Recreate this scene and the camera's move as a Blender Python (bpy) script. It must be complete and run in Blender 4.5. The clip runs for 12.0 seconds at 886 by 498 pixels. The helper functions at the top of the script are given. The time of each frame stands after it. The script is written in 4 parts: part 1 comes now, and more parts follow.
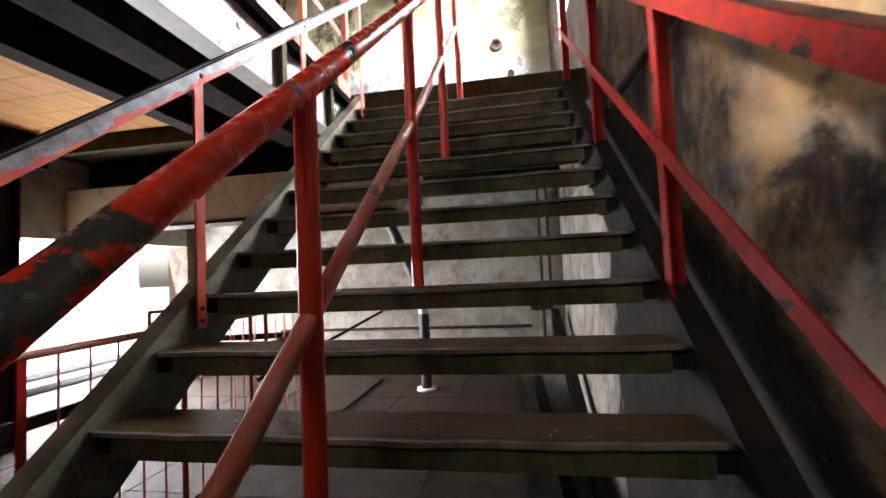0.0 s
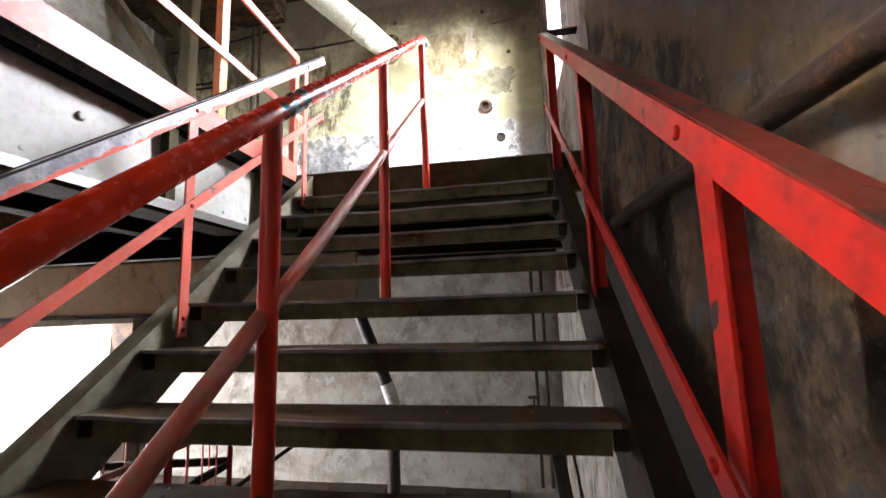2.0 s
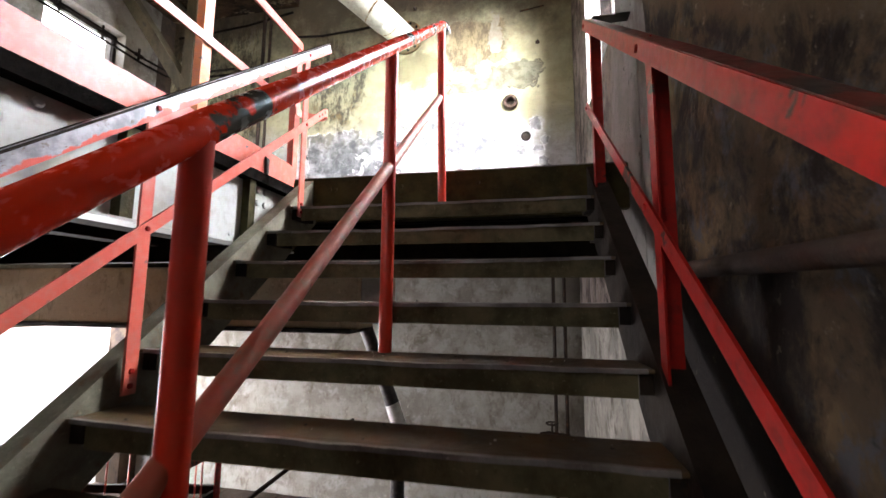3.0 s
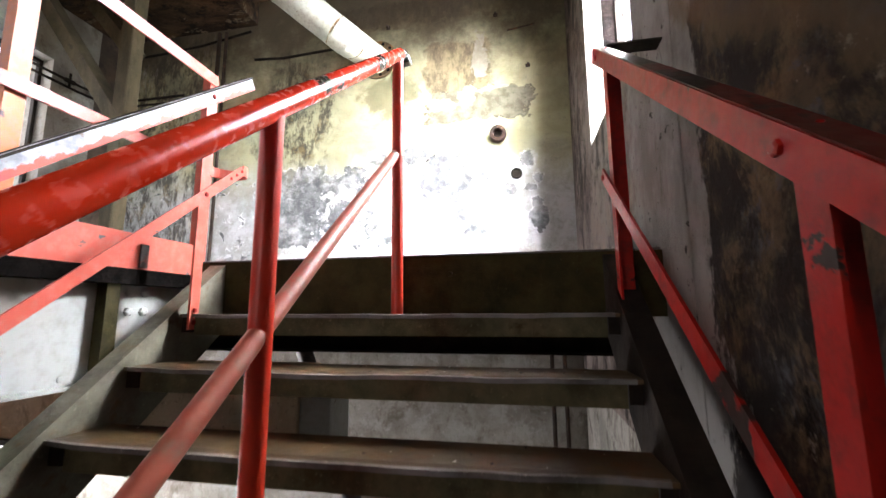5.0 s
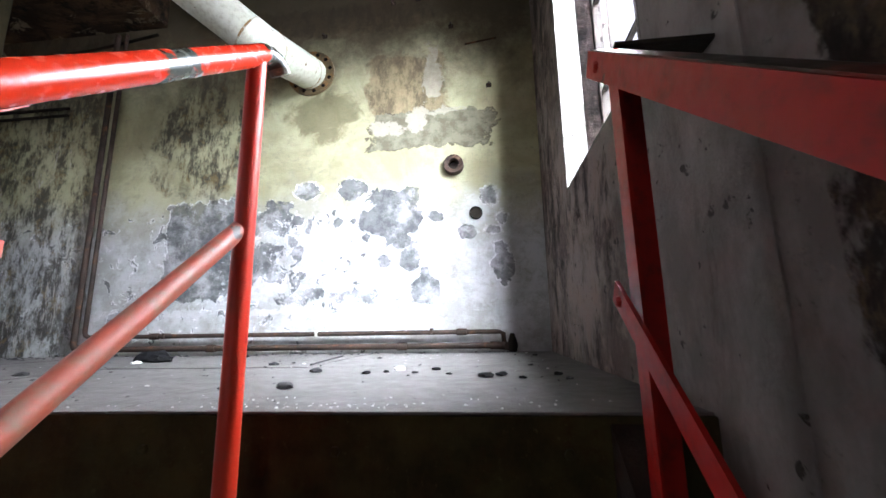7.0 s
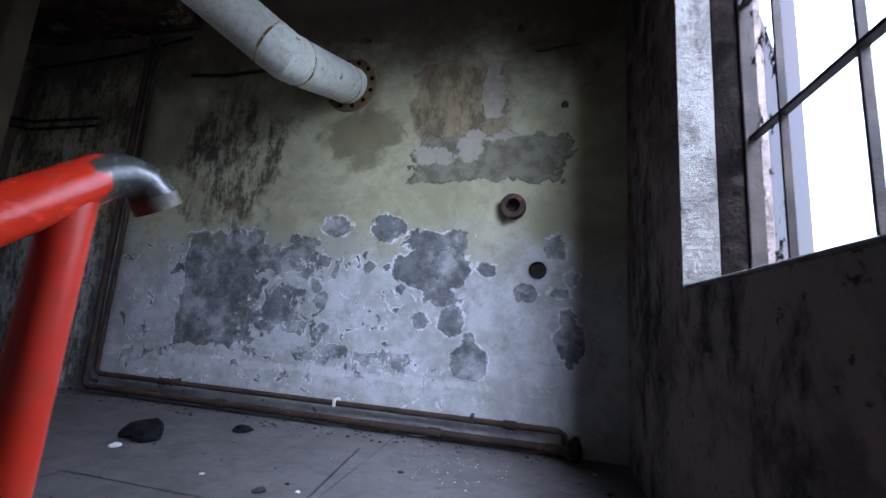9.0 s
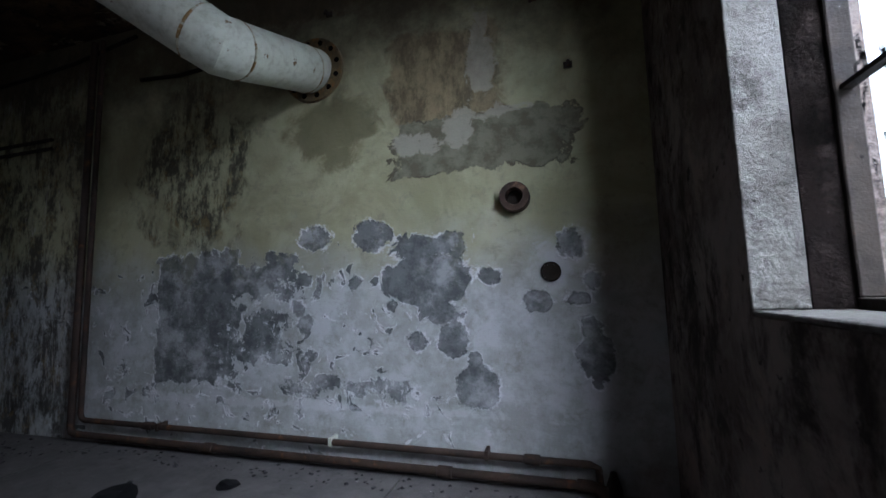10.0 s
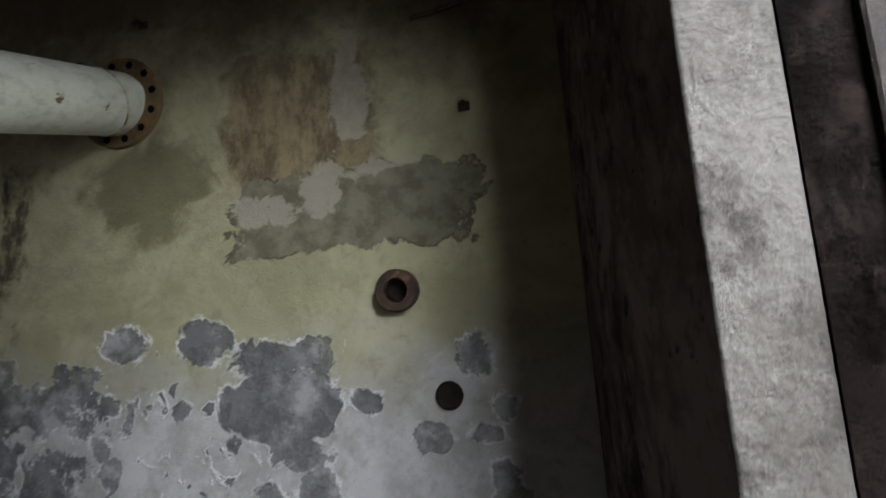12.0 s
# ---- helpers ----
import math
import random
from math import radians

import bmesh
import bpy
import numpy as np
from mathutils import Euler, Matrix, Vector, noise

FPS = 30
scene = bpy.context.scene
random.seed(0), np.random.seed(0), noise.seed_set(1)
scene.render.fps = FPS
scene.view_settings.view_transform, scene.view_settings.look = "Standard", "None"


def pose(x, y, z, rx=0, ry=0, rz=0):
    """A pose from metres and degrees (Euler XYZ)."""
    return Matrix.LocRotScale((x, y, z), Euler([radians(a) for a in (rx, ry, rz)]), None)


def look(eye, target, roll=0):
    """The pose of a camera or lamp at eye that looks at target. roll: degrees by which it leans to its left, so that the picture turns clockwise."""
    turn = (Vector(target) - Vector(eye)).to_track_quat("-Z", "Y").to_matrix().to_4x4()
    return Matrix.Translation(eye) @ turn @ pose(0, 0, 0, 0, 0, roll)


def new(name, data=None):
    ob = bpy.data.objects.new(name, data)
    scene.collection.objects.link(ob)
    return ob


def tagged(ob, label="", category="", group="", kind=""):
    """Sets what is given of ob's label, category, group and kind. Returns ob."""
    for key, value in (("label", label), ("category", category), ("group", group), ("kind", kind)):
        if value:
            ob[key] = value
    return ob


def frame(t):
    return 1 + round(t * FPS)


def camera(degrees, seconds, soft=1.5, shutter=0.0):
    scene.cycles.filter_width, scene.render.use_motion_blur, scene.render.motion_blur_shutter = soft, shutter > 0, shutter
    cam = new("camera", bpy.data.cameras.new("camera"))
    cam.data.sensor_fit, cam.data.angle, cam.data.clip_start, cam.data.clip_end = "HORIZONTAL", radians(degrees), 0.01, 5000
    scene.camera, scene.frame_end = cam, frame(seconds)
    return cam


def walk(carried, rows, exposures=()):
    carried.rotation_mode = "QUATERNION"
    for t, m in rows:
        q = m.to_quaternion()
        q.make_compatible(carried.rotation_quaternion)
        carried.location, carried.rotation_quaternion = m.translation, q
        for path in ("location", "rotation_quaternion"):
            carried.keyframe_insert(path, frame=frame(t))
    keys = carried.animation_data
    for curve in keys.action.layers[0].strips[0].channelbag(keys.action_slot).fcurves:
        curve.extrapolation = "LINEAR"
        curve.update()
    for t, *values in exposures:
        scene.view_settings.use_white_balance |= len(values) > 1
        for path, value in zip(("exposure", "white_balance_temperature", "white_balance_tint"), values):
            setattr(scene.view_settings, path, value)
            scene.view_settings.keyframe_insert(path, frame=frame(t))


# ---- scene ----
cam = camera(94.0, 12.0, shutter=0.3)
PATH = [
    (0, (1.452, 0.537, -1.695), (1.131, 2.509, -1.597), -2.6),
    (0.5, (1.473, 0.754, -1.626), (0.876, 2.661, -1.544), -2.1),
    (1, (1.571, 0.961, -1.412), (0.89, 2.838, -1.291), -4.5),
    (1.5, (1.637, 1.136, -1.269), (1.17, 3.075, -1.11), -3.0),
    (2, (1.66, 1.316, -1.059), (1.333, 3.269, -0.78), -1.7),
    (2.5, (1.642, 1.488, -0.925), (1.144, 3.41, -0.686), -0.5),
    (3, (1.591, 1.695, -0.814), (1.192, 3.64, -0.573), 0.5),
    (3.2, (1.58, 1.765, -0.742), (1.191, 3.711, -0.488), 0.5),
    (4.8, (1.592, 2.324, -0.326), (1.252, 4.272, -0.034), 0.1),
    (5, (1.607, 2.399, -0.254), (1.242, 4.342, 0.044), -0.3),
    (5.5, (1.609, 2.57, -0.144), (1.317, 4.512, 0.231), -1.5),
    (6, (1.655, 2.696, -0.035), (1.531, 4.648, 0.384), -2.7),
    (6.5, (1.675, 2.902, 0.122), (1.458, 4.851, 0.514), -1.5),
    (6.7, (1.684, 3.021, 0.144), (1.476, 4.973, 0.523), -1.5),
    (8.3, (1.631, 3.503, 0.642), (1.356, 5.446, 1.032), 3.0),
    (8.5, (1.626, 3.56, 0.705), (1.354, 5.502, 1.098), 4.0),
    (9, (1.612, 3.771, 0.828), (1.154, 5.69, 1.152), 3.8),
    (9.5, (1.619, 3.987, 0.957), (1.158, 5.914, 1.231), 0.6),
    (10, (1.666, 4.235, 1.094), (1.115, 6.147, 1.299), -1.5),
    (10.5, (1.751, 4.47, 1.251), (1.175, 6.372, 1.47), -5.3),
    (11, (1.776, 4.647, 1.352), (1.375, 6.596, 1.554), -3.9),
    (11.5, (1.827, 4.839, 1.458), (1.39, 6.783, 1.624), -3.9),
    (12, (1.89, 4.958, 1.616), (1.584, 6.923, 1.825), -4.4),
]

EXPOSURES = [(0.0, 2.3, 6500, 18), (1.0, 2.0, 6500, 18), (2.0, 1.9, 6500, 18), (3.0, 1.7, 6500, 18), (5.5, 1.5, 6400, 16), (6.5, 0.95, 6000, 14), (6.7, 0.85, 6000, 14), (8.3, -0.25, 5000, 22), (8.5, -0.5, 5000, 22),
             (9.0, -1.3, 5100, 22), (9.5, -1.9, 5200, 18), (10.0, -2.0, 5450, 14), (10.5, -1.75, 5700, 10), (11.0, -1.5, 6100, 12), (12.0, -1.8, 6300, 14)]
walk(cam, [(t, look(eye, target, roll)) for t, eye, target, roll in PATH], EXPOSURES)

# ---------------------------------------------------------------- light
world = bpy.data.worlds.new("overcast_sky")
scene.world = world
world.use_nodes = True
wn = world.node_tree
sky = wn.nodes.new("ShaderNodeTexSky")
sky.sky_type, sky.sun_disc = "NISHITA", False
sky.sun_elevation, sky.sun_rotation = radians(38), radians(60)
sky.air_density, sky.dust_density = 1.0, 4.0
wn.nodes["Background"].inputs["Strength"].default_value = 0.15
wn.links.new(sky.outputs[0], wn.nodes["Background"].inputs["Color"])


def daylight(name, m, width, height, watts, colour=(1, 1, 1)):
    lamp = bpy.data.lights.new(name, "AREA")
    lamp.shape, lamp.size, lamp.size_y, lamp.energy, lamp.color = "RECTANGLE", width, height, watts, colour
    ob = new(name, lamp)
    ob.matrix_world = m
    return ob


sun = bpy.data.lights.new("sun", "SUN")
sun.energy, sun.angle, sun.color = 2.0, radians(12), (1, 0.96, 0.9)
new("sun", sun).matrix_world = look((-8, 2, 12), (-5, 4, 0))

# daylight lamps in the openings; the left, back and side windows are added
daylight("window_daylight", look((3.6, 3.5, 3.9), (0.9, 6.5, 0.3)), 2.6, 2.6, 3800, (0.95, 0.98, 1.0))
daylight("window_daylight_far_side", look((3.4, 6.05, 3.1), (0.0, 3.1, -0.3)), 1.4, 1.4, 430, (0.95, 0.98, 1.0))
daylight("left_opening_daylight", look((-4.1, 5.3, -1.9), (0, 4.6, -0.9)), 2.3, 2.4, 110)
# weak lamp in the added upper left opening
daylight("added_left_light", look((-4.1, 5.7, 1.9), (0, 5.0, 0.6)), 1.4, 1.6, 3)
# warm frontal light from an unseen window added in the back wall
daylight("added_back_light", look((-0.35, -1.8, 1.2), (0.6, 3.0, -0.5)), 1.4, 1.6, 16, (1.0, 0.9, 0.76))
# narrow lamp in an unseen added window, brightens the stair wall
daylight("added_side_light", look((-3.95, 0.3, 2.75), (2.18, 1.1, -1.2)), 0.9, 0.9, 11, (1.0, 0.9, 0.76)).data.spread = radians(19)

# ---------------------------------------------------------------- materials


class Mat:
    """A small builder of node materials."""

    def __init__(self, name):
        self.m = bpy.data.materials.new(name)
        self.m.use_nodes = True
        self.t = self.m.node_tree
        self.b = self.t.nodes["Principled BSDF"]
        self.pos = self.node("ShaderNodeNewGeometry").outputs["Position"]

    def node(self, kind, operation=""):
        n = self.t.nodes.new(kind)
        if operation:
            n.operation = operation
        return n

    def put(self, value, socket):
        if isinstance(value, (int, float)):
            socket.default_value = value
        elif isinstance(value, tuple):
            socket.default_value = (*value, 1.0) if len(value) == 3 and socket.type == "RGBA" else value
        else:
            self.t.links.new(value, socket)

    def noise(self, scale, detail=5.0, rough=0.55, stretch=(1, 1, 1), dist=0.0, offset=(0, 0, 0)):
        mp = self.node("ShaderNodeMapping")
        mp.inputs["Scale"].default_value = stretch
        mp.inputs["Location"].default_value = offset
        self.put(self.pos, mp.inputs["Vector"])
        n = self.node("ShaderNodeTexNoise")
        n.inputs["Scale"].default_value, n.inputs["Detail"].default_value = scale, detail
        n.inputs["Roughness"].default_value, n.inputs["Distortion"].default_value = rough, dist
        self.put(mp.outputs[0], n.inputs["Vector"])
        return n.outputs["Fac"]

    def ramp(self, fac, lo, hi):
        n = self.node("ShaderNodeMapRange")
        n.interpolation_type = "SMOOTHSTEP"
        self.put(fac, n.inputs["Value"])
        n.inputs["From Min"].default_value, n.inputs["From Max"].default_value = lo, hi
        return n.outputs[0]

    def math(self, op, a, b=0.0):
        n = self.node("ShaderNodeMath", operation=op)
        self.put(a, n.inputs[0])
        self.put(b, n.inputs[1])
        return n.outputs[0]

    def mix(self, fac, a, b):
        n = self.node("ShaderNodeMix")
        n.data_type = "RGBA"
        self.put(fac, n.inputs[0])
        self.put(a, n.inputs[6])
        self.put(b, n.inputs[7])
        return n.outputs[2]

    def axis(self, k):
        n = self.node("ShaderNodeSeparateXYZ")
        self.put(self.pos, n.inputs[0])
        return n.outputs[k]

    def finish(self, colour, rough=0.6, metal=0.0, bump=None, strength=0.3, distance=0.01, spec=0.4):
        self.put(colour, self.b.inputs["Base Color"])
        self.put(rough, self.b.inputs["Roughness"])
        self.put(metal, self.b.inputs["Metallic"])
        self.b.inputs["Specular IOR Level"].default_value = spec
        if bump is not None:
            n = self.node("ShaderNodeBump")
            n.inputs["Strength"].default_value, n.inputs["Distance"].default_value = strength, distance
            self.put(bump, n.inputs["Height"])
            self.put(n.outputs[0], self.b.inputs["Normal"])
        return self.m


def paint(name, colour, under, chip=0.62, chip_scale=9.0, rough=0.38, dust=0.25, dust_colour=(0.22, 0.17, 0.13), stretch=(1, 1, 1), spec=0.45, relief=0.25):
    """Brushed paint, chipped down to what is under it, with dust and grime."""
    m = Mat(name)
    chips = m.ramp(m.noise(chip_scale, 6, 0.6, stretch, 0.4), chip, chip + 0.02)
    tone = m.mix(m.noise(3.0, 4), tuple(c * 0.72 for c in colour), tuple(min(1, c * 1.2) for c in colour))
    grime = m.math("MULTIPLY", m.ramp(m.noise(22, 6, 0.7), 0.42, 0.72), dust)
    c = m.mix(grime, tone, dust_colour)
    c = m.mix(chips, c, under)
    r = m.math("ADD", m.math("MULTIPLY", m.noise(40, 4), 0.3), rough - 0.12)
    h = m.math("ADD", m.math("MULTIPLY", chips, -1.0), m.math("MULTIPLY", m.noise(70, 4), 0.35))
    return m.finish(c, r, 0.0, h, relief, 0.004, spec)


def steel(name, dark, light, rust, rust_at=0.55, rough=0.6, stretch=(1, 1, 1), worn=0.5, spec=0.3):
    m = Mat(name)
    c = m.mix(m.ramp(m.noise(5, 6, 0.65, stretch), 0.3, 0.7), dark, light)
    c = m.mix(m.math("MULTIPLY", m.ramp(m.noise(9, 7, 0.7), rust_at, rust_at + 0.15), 0.85), c, rust)
    c = m.mix(m.math("MULTIPLY", m.ramp(m.noise(60, 5, 0.7), 0.58, 0.75), worn), c, tuple(min(1, x * 1.9 + 0.02) for x in light))
    h = m.math("ADD", m.noise(25, 6, 0.7), m.math("MULTIPLY", m.noise(120, 3), 0.4))
    return m.finish(c, m.math("ADD", m.math("MULTIPLY", m.noise(18, 5), 0.35), rough - 0.18), 0.0, h, 0.5, 0.008, spec)


def plaster(name, base, alt, dirt, dirt_at=0.5, streak=0.5, bump=0.5, coarse=1.6, third=None, spec=0.2):
    """Old render: large blotches, smaller stains, runs, pits and pale scuffs."""
    m = Mat(name)
    c = m.mix(m.ramp(m.noise(coarse, 10, 0.7, dist=0.25), 0.42, 0.58), base, alt)
    if third:
        c = m.mix(m.ramp(m.noise(coarse * 2.3, 10, 0.72, dist=0.3, offset=(3, 9, 5)), 0.5, 0.6), c, third)
    stains = m.math("MULTIPLY", m.ramp(m.noise(coarse * 1.9, 10, 0.74, (1, 1, 0.7), 0.3, (5, 1, 8)), dirt_at, dirt_at + 0.14), streak)
    c = m.mix(stains, c, dirt)
    c = m.mix(m.math("MULTIPLY", m.ramp(m.noise(9, 8, 0.74, (1, 1, 0.5), 0.5), 0.52, 0.68), 0.6), c, dirt)
    c = m.mix(m.math("MULTIPLY", m.ramp(m.noise(34, 8, 0.75), 0.56, 0.72), 0.55), c, tuple(x * 0.4 for x in dirt))
    c = m.mix(m.math("MULTIPLY", m.ramp(m.noise(22, 8, 0.75, offset=(7, 3, 1)), 0.58, 0.68), 0.5), c, tuple(min(1, x * 1.6) for x in base))
    h = m.math("ADD", m.noise(6, 9, 0.68), m.math("MULTIPLY", m.noise(45, 8, 0.75), 0.4))
    return m.finish(c, 0.9, 0.0, h, bump, 0.03, spec)


def stair_wall_material():
    """Brown stripped wall under the line of the stair, grey-violet render above it."""
    m = Mat("stained_stair_wall")
    brown = m.mix(m.ramp(m.noise(2.2, 10, 0.72, dist=0.3), 0.42, 0.58), (0.10, 0.074, 0.047), (0.17, 0.118, 0.064))
    brown = m.mix(m.ramp(m.noise(5.0, 10, 0.74, dist=0.3, offset=(3, 9, 5)), 0.5, 0.6), brown, (0.10, 0.10, 0.105))
    brown = m.mix(m.ramp(m.noise(3.4, 11, 0.76, (1, 1, 0.7), 0.3, (5, 1, 8)), 0.40, 0.56), brown, (0.022, 0.017, 0.015))
    tan = m.mix(m.ramp(m.noise(3.2, 8, 0.66, offset=(4, 4, 1)), 0.4, 0.6), (0.34, 0.30, 0.25), (0.40, 0.27, 0.13))
    # tan plaster patches towards the stair foot, with the brighter light there painted in
    kept = m.ramp(m.math("ADD", m.axis(1), m.math("MULTIPLY", m.math("SUBTRACT", m.noise(1.4, 7, 0.6), 0.5), 2.6)), 2.35, 1.7)
    brown = m.mix(m.math("MULTIPLY", kept, m.ramp(m.noise(2.4, 8, 0.62, dist=0.4, offset=(1, 2, 7)), 0.36, 0.52)), brown, tan)
    grey = m.mix(m.ramp(m.noise(1.8, 10, 0.72, dist=0.3), 0.4, 0.6), (0.115, 0.104, 0.098), (0.062, 0.054, 0.05))
    # the grey turns paler towards the top
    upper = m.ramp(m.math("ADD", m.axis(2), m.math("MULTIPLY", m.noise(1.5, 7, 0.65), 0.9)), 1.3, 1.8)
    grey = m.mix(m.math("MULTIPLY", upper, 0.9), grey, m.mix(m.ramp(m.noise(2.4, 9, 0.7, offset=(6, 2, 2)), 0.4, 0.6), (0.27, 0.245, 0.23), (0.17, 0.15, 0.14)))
    grey = m.mix(m.math("MULTIPLY", m.ramp(m.noise(3.0, 10, 0.75, (1, 1, 0.4), 0.4, (2, 6, 1)), 0.52, 0.64), 0.8), grey, (0.05, 0.042, 0.036))
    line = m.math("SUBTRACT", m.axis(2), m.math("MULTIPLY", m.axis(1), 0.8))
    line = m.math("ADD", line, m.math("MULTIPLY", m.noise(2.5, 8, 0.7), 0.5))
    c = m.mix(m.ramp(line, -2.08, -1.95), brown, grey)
    # dark band along the stringer, the shade below the rail put into the colour
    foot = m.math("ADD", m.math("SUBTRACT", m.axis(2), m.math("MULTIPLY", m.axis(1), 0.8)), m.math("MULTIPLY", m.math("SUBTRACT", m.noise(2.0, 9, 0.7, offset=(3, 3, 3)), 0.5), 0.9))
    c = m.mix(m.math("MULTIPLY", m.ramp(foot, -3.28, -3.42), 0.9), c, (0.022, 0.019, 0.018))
    side = m.math("ADD", m.axis(1), m.math("MULTIPLY", m.math("SUBTRACT", m.noise(3.0, 9, 0.72, (1, 1, 0.5)), 0.5), 0.9))
    pale = m.mix(m.ramp(m.noise(2.6, 9, 0.7, (1, 1, 0.6)), 0.4, 0.62), (0.30, 0.285, 0.265), (0.19, 0.175, 0.16))
    c = m.mix(m.math("MULTIPLY", m.ramp(side, 3.72, 3.78), 0.9), c, pale)
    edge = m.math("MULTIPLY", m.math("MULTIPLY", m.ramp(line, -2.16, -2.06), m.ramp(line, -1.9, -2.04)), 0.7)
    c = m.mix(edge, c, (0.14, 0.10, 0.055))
    c = m.mix(m.math("MULTIPLY", m.ramp(m.noise(30, 9, 0.78), 0.56, 0.7), 0.6), c, (0.02, 0.018, 0.017))
    c = m.mix(m.math("MULTIPLY", m.ramp(m.noise(20, 9, 0.78, offset=(7, 3, 1)), 0.6, 0.68), 0.45), c, (0.34, 0.29, 0.22))
    h = m.math("ADD", m.noise(6, 10, 0.72), m.math("MULTIPLY", m.noise(40, 9, 0.78), 0.4))
    return m.finish(c, 0.9, 0.0, h, 0.9, 0.035, 0.2)


def blob_field(m, blobs, wobble=0.06, scale=9.0, square=False):
    """How far outside the nearest of some ragged ovals (x, z, half width, half height) a point of the end wall lies."""
    n = m.math("MULTIPLY", m.math("SUBTRACT", m.noise(scale, 8, 0.66, dist=0.6), 0.5), wobble * 2)
    best = None
    for x, z, rx, rz in blobs:
        sub = m.node("ShaderNodeVectorMath", operation="SUBTRACT")
        m.put(m.pos, sub.inputs[0])
        sub.inputs[1].default_value = (x, 0, z)
        mul = m.node("ShaderNodeVectorMath", operation="MULTIPLY")
        m.put(sub.outputs[0], mul.inputs[0])
        mul.inputs[1].default_value = (1 / rx, 0, 1 / rz)
        if square:
            ab = m.node("ShaderNodeVectorMath", operation="ABSOLUTE")
            m.put(mul.outputs[0], ab.inputs[0])
            sp = m.node("ShaderNodeSeparateXYZ")
            m.put(ab.outputs[0], sp.inputs[0])
            d = m.math("SUBTRACT", m.math("MAXIMUM", sp.outputs[0], sp.outputs[2]), 1.0)
        else:
            ln = m.node("ShaderNodeVectorMath", operation="LENGTH")
            m.put(mul.outputs[0], ln.inputs[0])
            d = m.math("SUBTRACT", ln.outputs["Value"], 1.0)
        d = m.math("MULTIPLY", d, min(rx, rz))
        best = d if best is None else m.math("MINIMUM", best, d)
    return m.math("ADD", best, n)


def end_wall_material():
    """Yellow-green limewash over grey cement, peeled in patches, with mould and brown stains, darker brown towards the
    top.
    """
    m = Mat("peeling_limewash")
    lime = m.mix(m.ramp(m.noise(1.7, 8, 0.66, dist=0.6), 0.38, 0.62), (0.42, 0.41, 0.255), (0.30, 0.29, 0.17))
    # lower wall paler and bluer, with some of the light there in the colour
    low = m.ramp(m.math("ADD", m.axis(2), m.math("MULTIPLY", m.noise(3, 6), 0.7)), 1.3, 2.0)
    lime = m.mix(low, m.mix(m.ramp(m.noise(4, 8, 0.7), 0.4, 0.6), (0.48, 0.495, 0.495), (0.35, 0.355, 0.335)), lime)
    cement = m.mix(m.ramp(m.noise(7, 8, 0.7), 0.38, 0.62), (0.085, 0.092, 0.094), (0.165, 0.172, 0.17))
    spots = blob_field(m, [(0.84, 1.17, 0.29, 0.17), (0.92, 0.97, 0.13, 0.07), (0.04, 1.48, 0.11, 0.09), (1.01, 0.80, 0.10, 0.115),
                           (0.77, 0.80, 0.06, 0.065), (1.52, 1.02, 0.07, 0.058), (1.75, 1.03, 0.06, 0.036), (1.82, 1.14, 0.057, 0.055),
                           (1.72, 1.35, 0.07, 0.085), (1.82, 0.71, 0.10, 0.14), (1.80, 0.86, 0.05, 0.07), (1.23, 1.17, 0.066, 0.043),
                           (0.46, 1.47, 0.135, 0.105), (1.15, 0.53, 0.125, 0.125), (1.14, 0.68, 0.035, 0.05), (0.35, 1.17, 0.04, 0.04), (-0.08, 1.0, 0.05, 0.05), (-0.02, 0.90, 0.055, 0.065), (-0.05, 1.19, 0.056, 0.051)], 0.085, 8.5)
    squares = blob_field(m, [(0.85, 1.38, 0.22, 0.07), (-1.0, 0.95, 0.33, 0.44)], 0.1, 7.0, True)
    spots = m.math("MINIMUM", spots, squares)
    fields = blob_field(m, [(-0.95, 0.93, 0.40, 0.48), (-0.45, 1.2, 0.50, 0.17), (0.21, 0.485, 0.46, 0.055), (0.88, 0.45, 0.13, 0.016), (-0.35, 0.82, 0.2, 0.2)], 0.16, 5.0, True)
    loss = m.ramp(m.noise(4.2, 10, 0.76, offset=(2, 0, 4)), 0.54, 0.46)
    field = m.math("MINIMUM", spots, m.math("ADD", fields, m.math("MULTIPLY", m.math("SUBTRACT", 1.0, loss), 0.08)))
    flecks = m.math("MULTIPLY", m.math("SUBTRACT", 0.63, m.noise(7.5, 4, 0.55, dist=0.8, offset=(6, 0, 3))), 0.35)
    flecks = m.math("ADD", flecks, m.math("MULTIPLY", m.ramp(m.math("ADD", m.axis(2), m.math("MULTIPLY", m.noise(4, 5), 0.5)), 1.5, 1.85), 0.3))
    flecks = m.math("ADD", flecks, m.math("MULTIPLY", m.ramp(m.axis(0), 0.7, 1.3), 0.05))
    field = m.math("MINIMUM", field, flecks)
    patch = m.ramp(field, 0.008, -0.004)
    salt = m.math("MULTIPLY", m.ramp(m.noise(13, 10, 0.76, offset=(1, 0, 6)), 0.57, 0.62), m.ramp(blob_field(m, [(-0.35, 0.78, 0.55, 0.42), (0.3, 0.4, 1.1, 0.1)], 0.3, 3.0), 0.1, -0.15))
    foot = blob_field(m, [(0.15, 0.37, 1.25, 0.02)], 0.09, 5.0, True)
    rim = m.math("MULTIPLY", m.ramp(field, 0.024, 0.006), m.ramp(m.noise(7, 6, 0.7), 0.44, 0.58))
    damp = blob_field(m, [(0.16, 2.25, 0.36, 0.22), (0.22, 2.05, 0.16, 0.12)], 0.2, 4.5)
